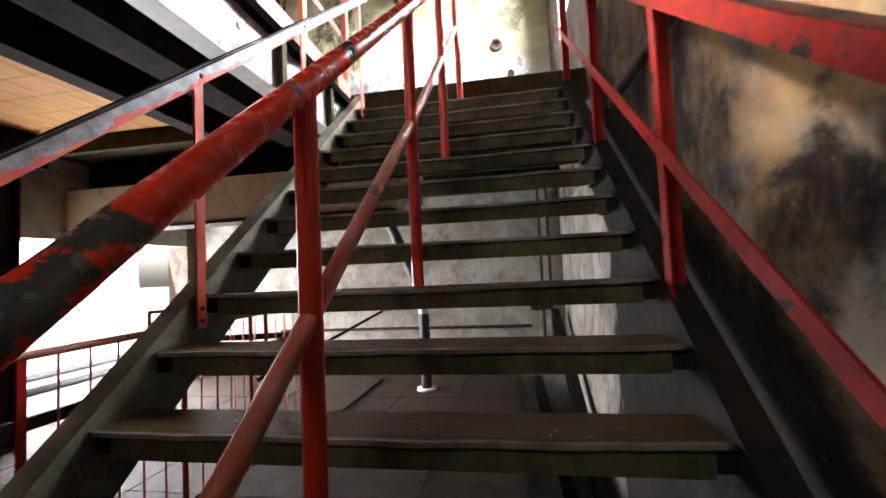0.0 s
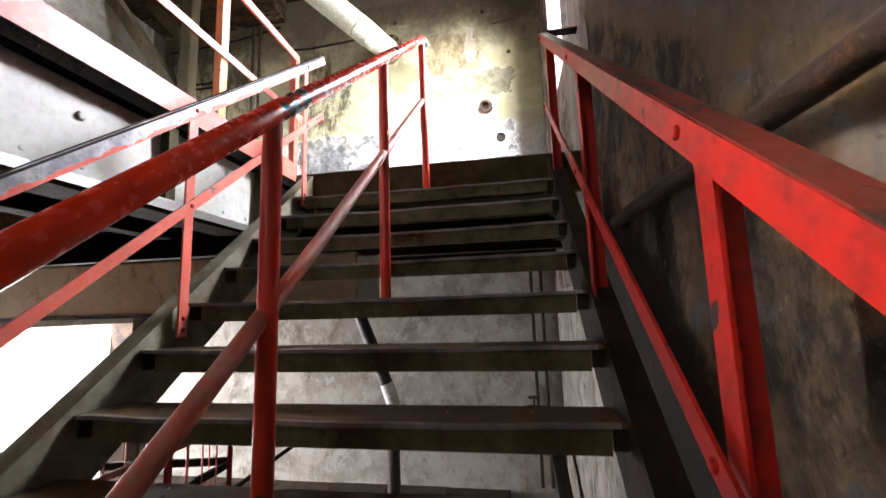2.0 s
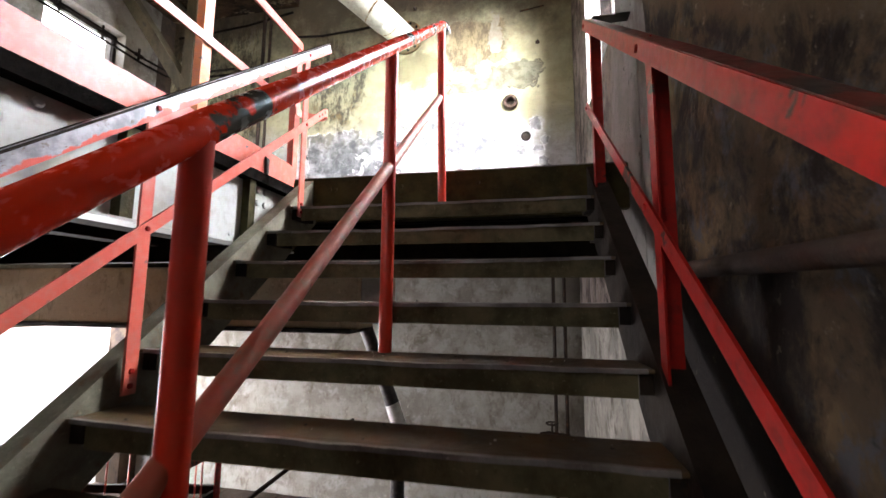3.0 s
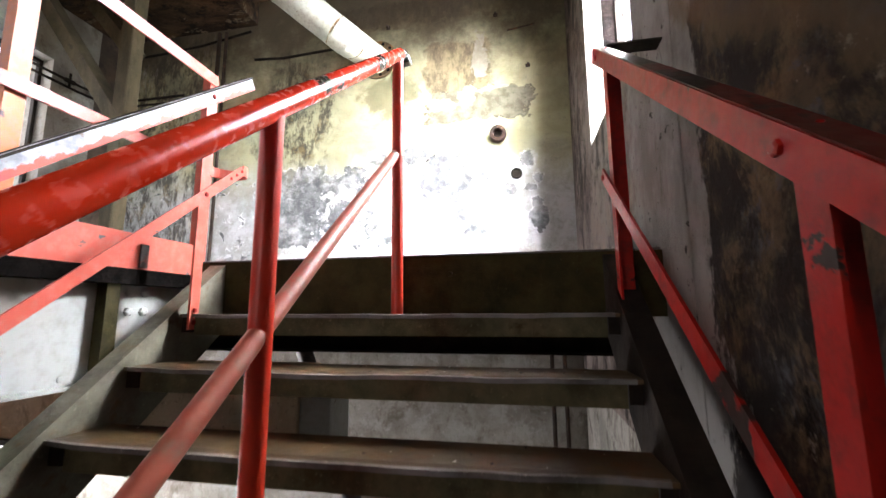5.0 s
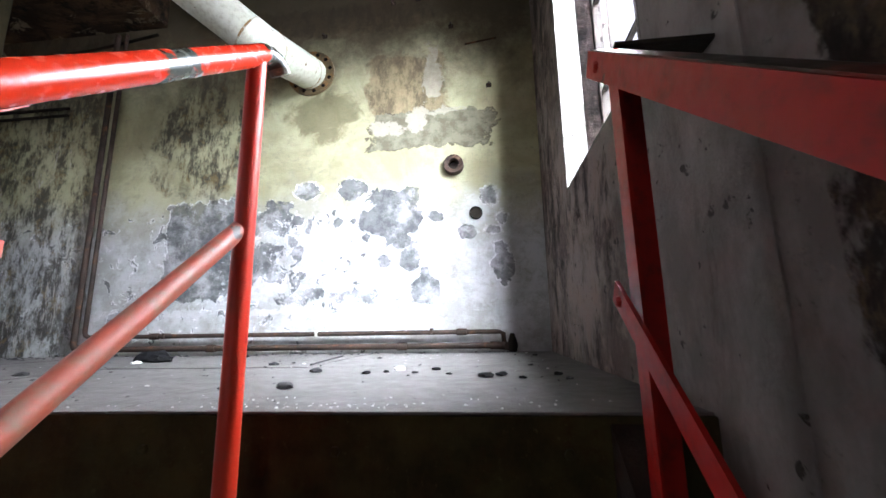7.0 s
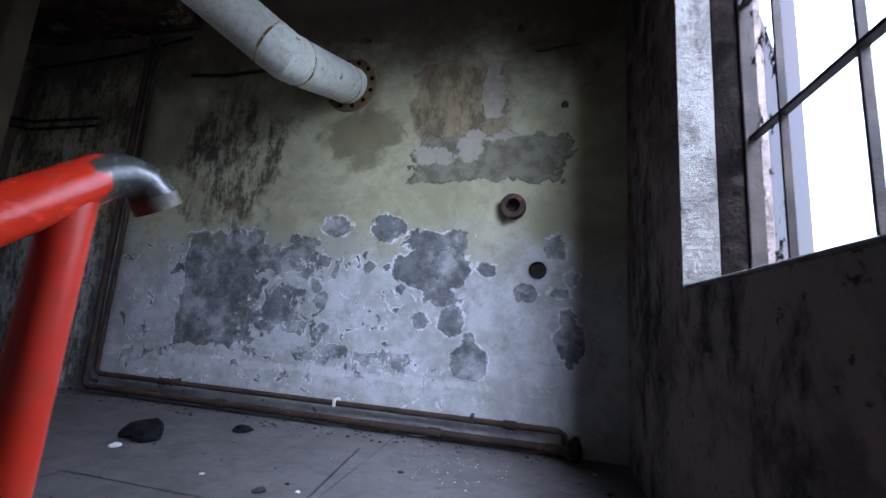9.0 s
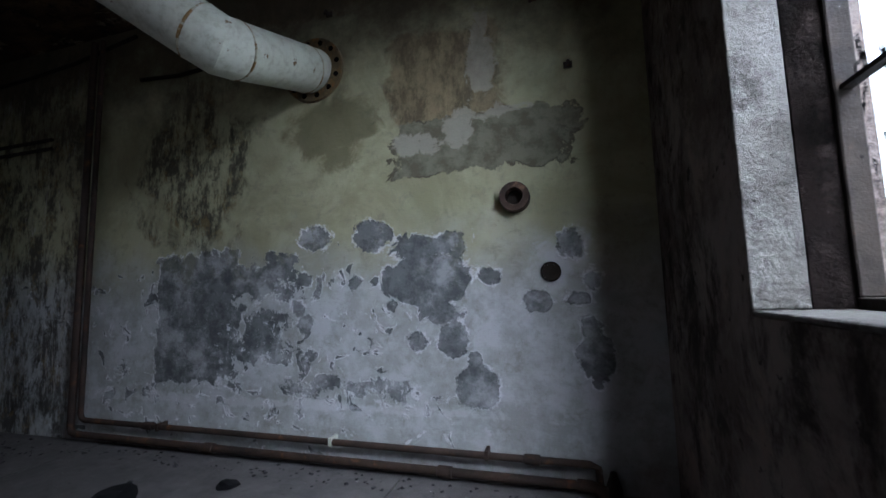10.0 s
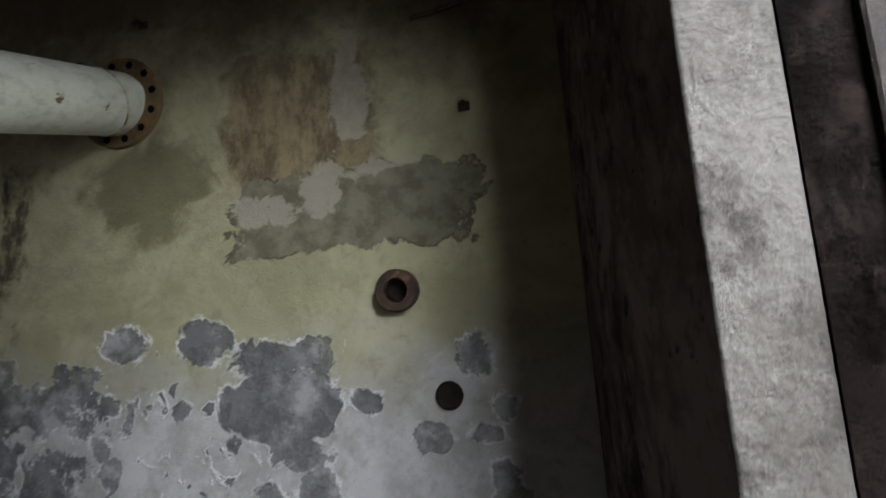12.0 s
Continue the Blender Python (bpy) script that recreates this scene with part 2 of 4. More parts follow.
    brown = blob_field(m, [(0.98, 2.5, 0.38, 0.33), (0.36, 3.27, 1.0, 0.17)], 0.14, 6.0, True)
    smooth = blob_field(m, [(1.2, 2.02, 0.56, 0.175)], 0.1, 6.0, True)
    streak = blob_field(m, [(1.22, 2.57, 0.085, 0.30), (0.73, 2.05, 0.1, 0.08), (0.88, 2.04, 0.08, 0.06), (1.08, 2.12, 0.10, 0.11), (1.3, 2.2, 0.16, 0.035)], 0.12, 8.0)
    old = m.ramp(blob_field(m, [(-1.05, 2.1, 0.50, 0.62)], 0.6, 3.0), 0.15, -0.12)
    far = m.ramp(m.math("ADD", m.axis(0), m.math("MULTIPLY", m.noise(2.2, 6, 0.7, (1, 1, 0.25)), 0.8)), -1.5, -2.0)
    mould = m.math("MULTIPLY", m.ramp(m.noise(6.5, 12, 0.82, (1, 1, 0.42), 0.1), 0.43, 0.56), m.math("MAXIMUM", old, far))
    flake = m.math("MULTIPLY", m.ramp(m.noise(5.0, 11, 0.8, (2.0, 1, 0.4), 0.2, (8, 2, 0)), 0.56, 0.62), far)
    # darker brown towards the ceiling, with a ragged edge
    top_brown = m.math("MULTIPLY", m.ramp(m.math("ADD", m.axis(2), m.math("MULTIPLY", m.noise(2.5, 8, 0.72), 1.8)), 3.1, 4.2), 0.9)
    c = m.mix(m.math("MULTIPLY", m.ramp(m.noise(11, 9, 0.74, dist=0.4), 0.5, 0.7), 0.5), lime, (0.20, 0.19, 0.14))
    c = m.mix(m.math("MULTIPLY", m.ramp(damp, 0.04, -0.06), 0.75), c, (0.135, 0.122, 0.062))
    tan = m.mix(m.ramp(m.noise(9, 10, 0.78, (1.2, 1, 0.62)), 0.38, 0.62), (0.075, 0.053, 0.028), (0.27, 0.21, 0.115))
    c = m.mix(m.math("MULTIPLY", m.ramp(brown, 0.03, -0.05), 0.85), c, tan)
    c = m.mix(m.ramp(smooth, 0.006, -0.006), c, m.mix(m.ramp(m.noise(7, 8, 0.7), 0.4, 0.6), (0.21, 0.205, 0.145), (0.135, 0.126, 0.082)))
    crack = m.math("MULTIPLY", m.math("MULTIPLY", m.ramp(smooth, 0.014, 0.004), m.ramp(smooth, -0.008, 0.002)), m.ramp(m.noise(4, 5, offset=(2, 2, 2)), 0.42, 0.5))
    c = m.mix(m.math("MULTIPLY", crack, 0.8), c, (0.05, 0.04, 0.03))
    c = m.mix(m.math("MULTIPLY", m.ramp(streak, 0.012, -0.012), 0.75), c, (0.39, 0.372, 0.295))
    bloom = m.ramp(blob_field(m, [(1.62, 1.24, 0.13, 0.12), (1.74, 1.33, 0.08, 0.12)], 0.16, 7.0), 0.03, -0.06)
    c = m.mix(m.math("MULTIPLY", bloom, 0.6), c, (0.52, 0.53, 0.56))
    c = m.mix(m.math("MULTIPLY", rim, 0.85), c, (0.74, 0.75, 0.76))
    c = m.mix(m.math("MULTIPLY", patch, m.math("ADD", 0.6, m.math("MULTIPLY", m.ramp(m.noise(3.5, 8, 0.7, offset=(4, 4, 4)), 0.4, 0.6), 0.4))), c, cement)
    c = m.mix(m.math("MULTIPLY", m.ramp(foot, 0.012, -0.006), 0.45), c, (0.60, 0.61, 0.62))
    c = m.mix(m.math("MULTIPLY", salt, 0.85), c, (0.66, 0.67, 0.69))
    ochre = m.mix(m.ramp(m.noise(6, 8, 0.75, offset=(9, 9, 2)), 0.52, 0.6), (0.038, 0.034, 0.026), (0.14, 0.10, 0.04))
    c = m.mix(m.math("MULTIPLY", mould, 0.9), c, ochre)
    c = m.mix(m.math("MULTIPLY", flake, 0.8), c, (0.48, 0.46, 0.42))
    c = m.mix(top_brown, c, (0.06, 0.045, 0.03))
    c = m.mix(m.math("MULTIPLY", m.ramp(m.noise(55, 6, 0.75), 0.6, 0.72), 0.4), c, (0.08, 0.07, 0.055))
    h = m.math("ADD", m.math("MULTIPLY", patch, -0.8), m.math("ADD", m.math("MULTIPLY", rim, 0.4), m.math("MULTIPLY", m.noise(30, 9, 0.75), 0.5)))
    return m.finish(c, 0.85, 0.0, h, 0.85, 0.016, 0.25)


RED = paint("red_paint", (0.31, 0.0075, 0.0035), (0.022, 0.014, 0.011), 0.63, 6, 0.5, 0.65, (0.075, 0.012, 0.008), spec=0.25)
RED_TUBE = paint("worn_red_tube", (0.60, 0.032, 0.008), (0.05, 0.055, 0.045), 0.575, 4.6, 0.22, 0.08, stretch=(1, 0.7, 0.7), relief=0.1)
RED_POST = paint("red_post_paint", (0.50, 0.028, 0.009), (0.04, 0.035, 0.025), 0.68, 9, 0.36, 0.3, (0.16, 0.06, 0.035))
RED_DIRTY = paint("dirty_dark_red_paint", (0.11, 0.013, 0.008), (0.02, 0.014, 0.011), 0.52, 6, 0.42, 0.8, (0.05, 0.03, 0.02))
RED_DUSTY = paint("dusty_red_paint", (0.34, 0.075, 0.04), (0.08, 0.06, 0.05), 0.62, 6, 0.5, 0.9, (0.20, 0.13, 0.085))
PINK = paint("faded_red_paint", (0.56, 0.10, 0.065), (0.10, 0.09, 0.09), 0.66, 12, 0.4, 0.3, (0.35, 0.25, 0.22))


def bare_bar():
    """Flat bar rubbed bare along its upper half, with red paint left along the lower edge."""
    m = Mat("half_bare_red_bar")
    up = m.math("SUBTRACT", m.axis(2), m.math("MULTIPLY", m.axis(1), 0.8255))
    edge = m.math("ADD", up, m.math("MULTIPLY", m.math("SUBTRACT", m.noise(6, 8, 0.7), 0.5), 0.16))
    red = m.mix(m.noise(14, 6), (0.42, 0.035, 0.02), (0.62, 0.11, 0.07))
    metal = m.mix(m.ramp(m.noise(9, 8, 0.7), 0.35, 0.65), (0.13, 0.135, 0.15), (0.32, 0.33, 0.36))
    metal = m.mix(m.ramp(m.noise(30, 7, 0.75), 0.58, 0.66), metal, (0.10, 0.07, 0.05))
    bare = m.ramp(edge, -2.555, -2.549)
    h = m.math("ADD", m.math("MULTIPLY", bare, -1.0), m.math("MULTIPLY", m.noise(60, 5), 0.3))
    return m.finish(m.mix(bare, red, metal), m.math("SUBTRACT", 0.52, m.math("MULTIPLY", bare, 0.12)), m.math("MULTIPLY", bare, 0.35), h, 0.3, 0.003, 0.45)


BARE = bare_bar()
ORANGE = paint("orange_primer", (0.62, 0.17, 0.035), (0.10, 0.05, 0.03), 0.66, 9, 0.45, 0.4)
GREY_GREEN = paint("pale_grey_green_paint", (0.40, 0.43, 0.41), (0.16, 0.14, 0.10), 0.67, 5, 0.5, 0.35, (0.20, 0.19, 0.12))
PIPE_GREY = paint("cream_grey_pipe_paint", (0.56, 0.585, 0.49), (0.14, 0.085, 0.03), 0.655, 9, 0.45, 0.5, (0.24, 0.22, 0.14))
TREAD = steel("walked_tread_steel", (0.026, 0.0155, 0.0045), (0.078, 0.05, 0.0155), (0.10, 0.05, 0.013), 0.48, 0.52, worn=0.3, spec=0.5)
NOSING = steel("worn_lit_nosing", (0.07, 0.068, 0.062), (0.22, 0.215, 0.205), (0.10, 0.07, 0.05), 0.62, 0.42)
LIP = steel("grey_tread_lip", (0.038, 0.034, 0.0165), (0.115, 0.105, 0.057), (0.045, 0.028, 0.01), 0.56, 0.7, spec=0.15)
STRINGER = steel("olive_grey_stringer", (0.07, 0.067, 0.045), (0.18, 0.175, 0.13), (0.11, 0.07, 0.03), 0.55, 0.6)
OLIVE = steel("dark_olive_steel", (0.016, 0.0135, 0.0045), (0.054, 0.046, 0.0145), (0.034, 0.02, 0.007), 0.55, 0.7, spec=0.15)
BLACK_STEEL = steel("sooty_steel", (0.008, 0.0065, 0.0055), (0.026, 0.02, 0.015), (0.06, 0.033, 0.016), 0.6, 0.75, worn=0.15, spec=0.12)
BURNT_BEAM = steel("burnt_brown_beam", (0.007, 0.0042, 0.0022), (0.02, 0.012, 0.006), (0.034, 0.017, 0.007), 0.52, 0.85, worn=0.1, spec=0.05)
RUST = steel("rusty_pipe", (0.018, 0.012, 0.009), (0.05, 0.03, 0.02), (0.14, 0.06, 0.022), 0.55, 0.75)
BLACK_PIPE = paint("black_pipe_paint", (0.02, 0.02, 0.022), (0.10, 0.08, 0.07), 0.68, 9, 0.45, 0.3)
STAINED_WELD = paint("rust_stained_weld", (0.50, 0.50, 0.38), (0.22, 0.13, 0.04), 0.5, 14, 0.6, 0.6, (0.24, 0.17, 0.07))
SCALY = steel("scaly_rusted_socket", (0.022, 0.014, 0.010), (0.075, 0.046, 0.032), (0.17, 0.10, 0.06), 0.54, 0.8, worn=0.6)
WHITE_BAND = paint("white_pipe_band", (0.72, 0.72, 0.7), (0.3, 0.28, 0.25), 0.68, 9, 0.55, 0.4)
CREAM_BEAM = plaster("cream_concrete_beam", (0.58, 0.48, 0.34), (0.48, 0.38, 0.26), (0.20, 0.14, 0.09), 0.58, 0.5, 0.3)
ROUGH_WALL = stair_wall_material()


def right_wall_material():
    """Brown-grey sooty render, with a smooth pale repair beside the stair head; part of the contrast is painted light
    and shade.
    """
    m = Mat("grey_cement_wall")
    c = m.mix(m.ramp(m.noise(1.6, 10, 0.7, dist=0.25), 0.42, 0.58), (0.24, 0.20, 0.178), (0.12, 0.094, 0.08))
    c = m.mix(m.ramp(m.noise(3.7, 10, 0.72, dist=0.3, offset=(3, 9, 5)), 0.52, 0.62), c, (0.25, 0.195, 0.165))
    c = m.mix(m.ramp(m.noise(3.0, 10, 0.76, (1, 1, 0.6), 0.3, (5, 1, 8)), 0.48, 0.62), c, (0.032, 0.024, 0.021))
    # paler towards the stair: smooth render plus the fall of light in the colour
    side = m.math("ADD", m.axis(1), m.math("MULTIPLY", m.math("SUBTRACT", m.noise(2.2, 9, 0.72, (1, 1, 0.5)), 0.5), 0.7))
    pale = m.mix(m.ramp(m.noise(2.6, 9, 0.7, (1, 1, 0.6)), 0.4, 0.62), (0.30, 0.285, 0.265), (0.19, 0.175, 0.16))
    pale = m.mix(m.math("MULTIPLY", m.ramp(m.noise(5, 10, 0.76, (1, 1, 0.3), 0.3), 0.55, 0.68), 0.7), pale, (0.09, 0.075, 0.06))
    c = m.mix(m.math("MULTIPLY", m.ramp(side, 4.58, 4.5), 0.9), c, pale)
    c = m.mix(m.math("MULTIPLY", m.ramp(m.noise(13, 7, 0.66, offset=(2, 5, 3)), 0.62, 0.66), 0.85), c, (0.022, 0.018, 0.016))
    c = m.mix(m.math("MULTIPLY", m.ramp(m.noise(16, 7, 0.7, offset=(7, 3, 1)), 0.63, 0.66), 0.5), c, (0.26, 0.225, 0.20))
    h = m.math("ADD", m.noise(5, 9, 0.68), m.math("MULTIPLY", m.noise(40, 8, 0.75), 0.35))
    return m.finish(c, 0.9, 0.0, h, 1.1, 0.03, 0.2)


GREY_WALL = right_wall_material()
LOWER_WALL = plaster("whitewashed_lower_wall", (0.34, 0.328, 0.286), (0.24, 0.225, 0.194), (0.13, 0.105, 0.08), 0.54, 0.75, 0.5, 1.6, (0.36, 0.35, 0.32))
DIM_WALL = plaster("streaky_grey_whitewash", (0.33, 0.31, 0.27), (0.22, 0.205, 0.175), (0.06, 0.048, 0.036), 0.5, 0.85, 0.6, 1.8, (0.20, 0.19, 0.17))
MATT_BLACK = plaster("matt_black", (0.006, 0.0055, 0.005), (0.011, 0.0095, 0.0085), (0.003, 0.003, 0.003), 0.5, 0.8, 0.8, 4.0, spec=0.0)
REVEAL_DARK = plaster("dark_brown_reveal", (0.009, 0.0068, 0.006), (0.005, 0.004, 0.0035), (0.002, 0.002, 0.002), 0.5, 0.8, 1.0, 5.0, (0.017, 0.013, 0.0115), spec=0.0)
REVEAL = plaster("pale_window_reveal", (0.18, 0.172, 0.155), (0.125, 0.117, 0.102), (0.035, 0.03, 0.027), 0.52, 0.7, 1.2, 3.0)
FLANGE = steel("rusty_yellow_flange", (0.05, 0.036, 0.018), (0.17, 0.125, 0.06), (0.22, 0.11, 0.03), 0.5, 0.7)
DARK_WALL = plaster("sooty_brick_render", (0.07, 0.053, 0.04), (0.10, 0.072, 0.05), (0.03, 0.025, 0.025), 0.5, 0.9, 0.8, 2.0)


def ceiling_material():
    """Burnt boards with the last pale flakes of paint and plaster."""
    m = Mat("burnt_brown_ceiling")
    c = m.mix(m.ramp(m.noise(3.0, 9, 0.7, (0.5, 1.4, 1), 0.4), 0.4, 0.6), (0.025, 0.016, 0.011), (0.085, 0.05, 0.026))
    flakes = m.ramp(m.noise(3.6, 9, 0.72, (0.7, 1.3, 1), 0.5, (4, 7, 2)), 0.56, 0.59)
    c = m.mix(m.math("MULTIPLY", flakes, 0.9), c, m.mix(m.noise(14, 6), (0.10, 0.07, 0.04), (0.30, 0.25, 0.17)))
    c = m.mix(m.ramp(m.noise(7, 9, 0.75, offset=(1, 8, 3)), 0.5, 0.62), c, (0.012, 0.009, 0.008))
    h = m.math("ADD", flakes, m.noise(12, 8, 0.7))
    return m.finish(c, 0.9, 0.0, h, 1.0, 0.03, 0.15)


CEILING = ceiling_material()
CONCRETE = plaster("bleached_yard_concrete", (0.42, 0.41, 0.39), (0.34, 0.335, 0.315), (0.2, 0.195, 0.185), 0.6, 0.5, 0.3, 0.6)
PLATE = steel("dusty_floor_plate", (0.085, 0.08, 0.075), (0.14, 0.13, 0.125), (0.06, 0.05, 0.04), 0.58, 0.5, worn=0.35)
LOW_PLATE = steel("brown_floor_plate", (0.024, 0.017, 0.012), (0.048, 0.035, 0.026), (0.04, 0.024, 0.014), 0.55, 0.72, spec=0.12)
TIMBER = steel("tan_boards", (0.36, 0.17, 0.05), (0.52, 0.27, 0.09), (0.16, 0.09, 0.04), 0.62, 0.8, (4, 0.5, 4))
OLD_TIMBER = steel("old_olive_timber", (0.05, 0.042, 0.022), (0.11, 0.092, 0.05), (0.05, 0.04, 0.03), 0.55, 0.8, (1, 1, 0.3))
SCRAP = steel("tarry_black_scrap", (0.004, 0.004, 0.0045), (0.012, 0.012, 0.013), (0.016, 0.012, 0.009), 0.6, 0.85, worn=0.1, spec=0.1)
DEBRIS = steel("dark_debris", (0.02, 0.02, 0.022), (0.06, 0.06, 0.06), (0.08, 0.05, 0.03), 0.6, 0.8)
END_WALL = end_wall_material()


def dirty_glass():
    m = Mat("grimy_window_glass")
    dirt = m.ramp(m.noise(17, 9, 0.78, (1, 1, 0.55)), 0.56, 0.6)
    m.b.inputs["Transmission Weight"].default_value = 1.0
    m.b.inputs["Base Color"].default_value = (1, 1, 1, 1)
    m.b.inputs["IOR"].default_value = 1.02
    glass = m.b
    glass.inputs["Roughness"].default_value = 0.02
    soil = m.node("ShaderNodeBsdfDiffuse")
    soil.inputs["Color"].default_value = (0.03, 0.03, 0.03, 1)
    mx = m.node("ShaderNodeMixShader")
    m.put(dirt, mx.inputs[0])
    m.put(glass.outputs[0], mx.inputs[1])
    m.put(soil.outputs[0], mx.inputs[2])
    m.put(mx.outputs[0], m.t.nodes["Material Output"].inputs["Surface"])
    return m.m


GLASS = dirty_glass()


def glow(name, colour, strength):
    m = bpy.data.materials.new(name)
    m.use_nodes = True
    b = m.node_tree.nodes["Principled BSDF"]
    b.inputs["Base Color"].default_value = (*colour, 1)
    b.inputs["Emission Color"].default_value = (*colour, 1)
    b.inputs["Emission Strength"].default_value = strength
    return m


SKY_WHITE = glow("bright_overcast_sky", (0.95, 0.98, 1.0), 9.0)
SKY_PALE = glow("pale_overcast_sky", (0.97, 0.98, 1.0), 3.0)

# ---------------------------------------------------------------- mesh helpers


def part(name, bm, material, parent=None, label="", smooth=False):
    me = bpy.data.meshes.new(name)
    bmesh.ops.recalc_face_normals(bm, faces=bm.faces)
    if smooth:
        for f in bm.faces:
            f.smooth = True
        for e in bm.edges:
            e.smooth = len(e.link_faces) == 2 and e.calc_face_angle(0) < 0.7
    bm.to_mesh(me)
    bm.free()
    me.materials.append(material)
    ob = new(name, me)
    ob.parent = parent
    if label:
        ob["label"] = label
    return ob


def thing(name, label, category, group="", kind="", at=(0, 0, 0)):
    ob = new(name)
    ob.empty_display_size = 0.1
    return tagged(ob, label, category, group, kind)


def box(bm, x0, x1, y0, y1, z0, z1, bevel=0.0, m=None):
    vs = [bm.verts.new((x, y, z)) for x in (x0, x1) for y in (y0, y1) for z in (z0, z1)]
    faces = [bm.faces.new([vs[i] for i in q]) for q in ((0, 1, 3, 2), (4, 6, 7, 5), (0, 4, 5, 1), (2, 3, 7, 6), (0, 2, 6, 4), (1, 5, 7, 3))]
    if m is not None:
        bmesh.ops.transform(bm, matrix=m, verts=vs)
    if bevel:
        es = list({e for f in faces for e in f.edges})
        bmesh.ops.bevel(bm, geom=es, offset=bevel, segments=1, affect="EDGES")
    return bm


def solid(*dims, bevel=0.0):
    return box(bmesh.new(), *dims, bevel=bevel)


def tube(bm, points, radius, sides=16, cap=True):
    """A round bar swept through points."""
    pts = [Vector(p) for p in points]
    rings = []
    up = None
    for i, p in enumerate(pts):
        d = (pts[min(i + 1, len(pts) - 1)] - pts[max(i - 1, 0)]).normalized()
        if up is None:
            up = Vector((0, 0, 1)) if abs(d.z) < 0.9 else Vector((1, 0, 0))
        a = d.cross(up).normalized()
        b = a.cross(d).normalized()
        up = b
        r = radius[i] if isinstance(radius, (list, tuple)) else radius
        rings.append([bm.verts.new(p + (a * math.cos(2 * math.pi * k / sides) + b * math.sin(2 * math.pi * k / sides)) * r) for k in range(sides)])
    for r0, r1 in zip(rings, rings[1:]):
        for k in range(sides):
            bm.faces.new((r0[k], r0[(k + 1) % sides], r1[(k + 1) % sides], r1[k]))
    if cap:
        bm.faces.new(rings[0][::-1])
        bm.faces.new(rings[-1])
    return bm


def section(bm, profile, a, b, side=(1, 0, 0)):
    """A closed profile [(u, v)...] drawn along the line from a to b; u lies along side."""
    a, b = Vector(a), Vector(b)
    d = (b - a).normalized()
    u = Vector(side)
    u = (u - d * u.dot(d)).normalized()
    v = u.cross(d).normalized()
    if v.z < 0:
        v = -v
    r0 = [bm.verts.new(a + u * p + v * q) for p, q in profile]
    r1 = [bm.verts.new(b + u * p + v * q) for p, q in profile]
    n = len(profile)
    for k in range(n):
        bm.faces.new((r0[k], r0[(k + 1) % n], r1[(k + 1) % n], r1[k]))
    bm.faces.new(r0[::-1])
    bm.faces.new(r1)
    return bm


def bar_profile(w, h):
    return [(-w / 2, -h / 2), (w / 2, -h / 2), (w / 2, h / 2), (-w / 2, h / 2)]


def angle_profile(leg, t, s=1):
    """Angle iron: one leg hangs at u = 0, the other goes towards s along u."""
    p = [(0, -leg), (0, 0), (s * leg, 0), (s * leg, -t), (s * t, -t), (s * t, -leg)]
    return p if s > 0 else p[::-1]


def channel_profile(h, w, t, s=1):
    """Channel: web at u = 0, flanges towards s."""
    p = [(0, -h), (0, 0), (s * w, 0), (s * w, -t), (s * t, -t), (s * t, -h + t), (s * w, -h + t), (s * w, -h)]
    return p if s > 0 else p[::-1]


def i_profile(h, w, t):
    a = t / 2
    return [(-w / 2, 0), (w / 2, 0), (w / 2, -t), (a, -t), (a, -h + t), (w / 2, -h + t), (w / 2, -h), (-w / 2, -h), (-w / 2, -h + t), (-a, -h + t), (-a, -t), (-w / 2, -t)]


def bolt(bm, place, axis, r=0.012, h=0.008):
    p, d = Vector(place), Vector(axis).normalized()
    return tube(bm, [p, p + d * h * 0.7, p + d * h], [r, r * 0.95, r * 0.6], 6)


def wall(name, label, material, rects, kind="structure"):
    bm = bmesh.new()
    for r in rects:
        box(bm, *r)
    return tagged(part(name, bm, material), label, "wall", kind=kind)


# ---------------------------------------------------------------- the building
LOW = -3.25      # lower floor
TOP = 3.72       # ceiling over the landing
END = 6.7        # face of the end wall
RIGHT = 2.18     # face of the right wall
LEFT = -3.7      # face of the left wall

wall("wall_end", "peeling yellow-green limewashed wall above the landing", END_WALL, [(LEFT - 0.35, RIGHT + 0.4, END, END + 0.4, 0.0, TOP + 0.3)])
wall("wall_end_lower", "whitewashed stained wall under the landing", LOWER_WALL, [(LEFT - 0.35, RIGHT + 0.4, END, END + 0.4, LOW - 2.5, -0.004)])
WY0, WY1, WZ0, WZ1 = 4.36, 5.63, 1.0, 3.0
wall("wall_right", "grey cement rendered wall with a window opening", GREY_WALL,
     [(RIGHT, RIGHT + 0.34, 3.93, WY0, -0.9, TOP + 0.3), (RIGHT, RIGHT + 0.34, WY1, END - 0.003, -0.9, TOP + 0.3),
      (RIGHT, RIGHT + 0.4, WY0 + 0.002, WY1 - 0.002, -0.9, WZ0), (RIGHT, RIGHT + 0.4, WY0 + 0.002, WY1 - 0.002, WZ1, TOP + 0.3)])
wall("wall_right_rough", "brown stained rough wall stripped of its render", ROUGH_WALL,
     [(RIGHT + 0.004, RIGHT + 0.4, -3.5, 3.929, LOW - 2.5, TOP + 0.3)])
wall("wall_right_lower", "streaky whitewashed wall beside the floor opening", DIM_WALL, [(RIGHT + 0.004, RIGHT + 0.4, 3.93, END - 0.003, LOW - 2.5, -0.902)])
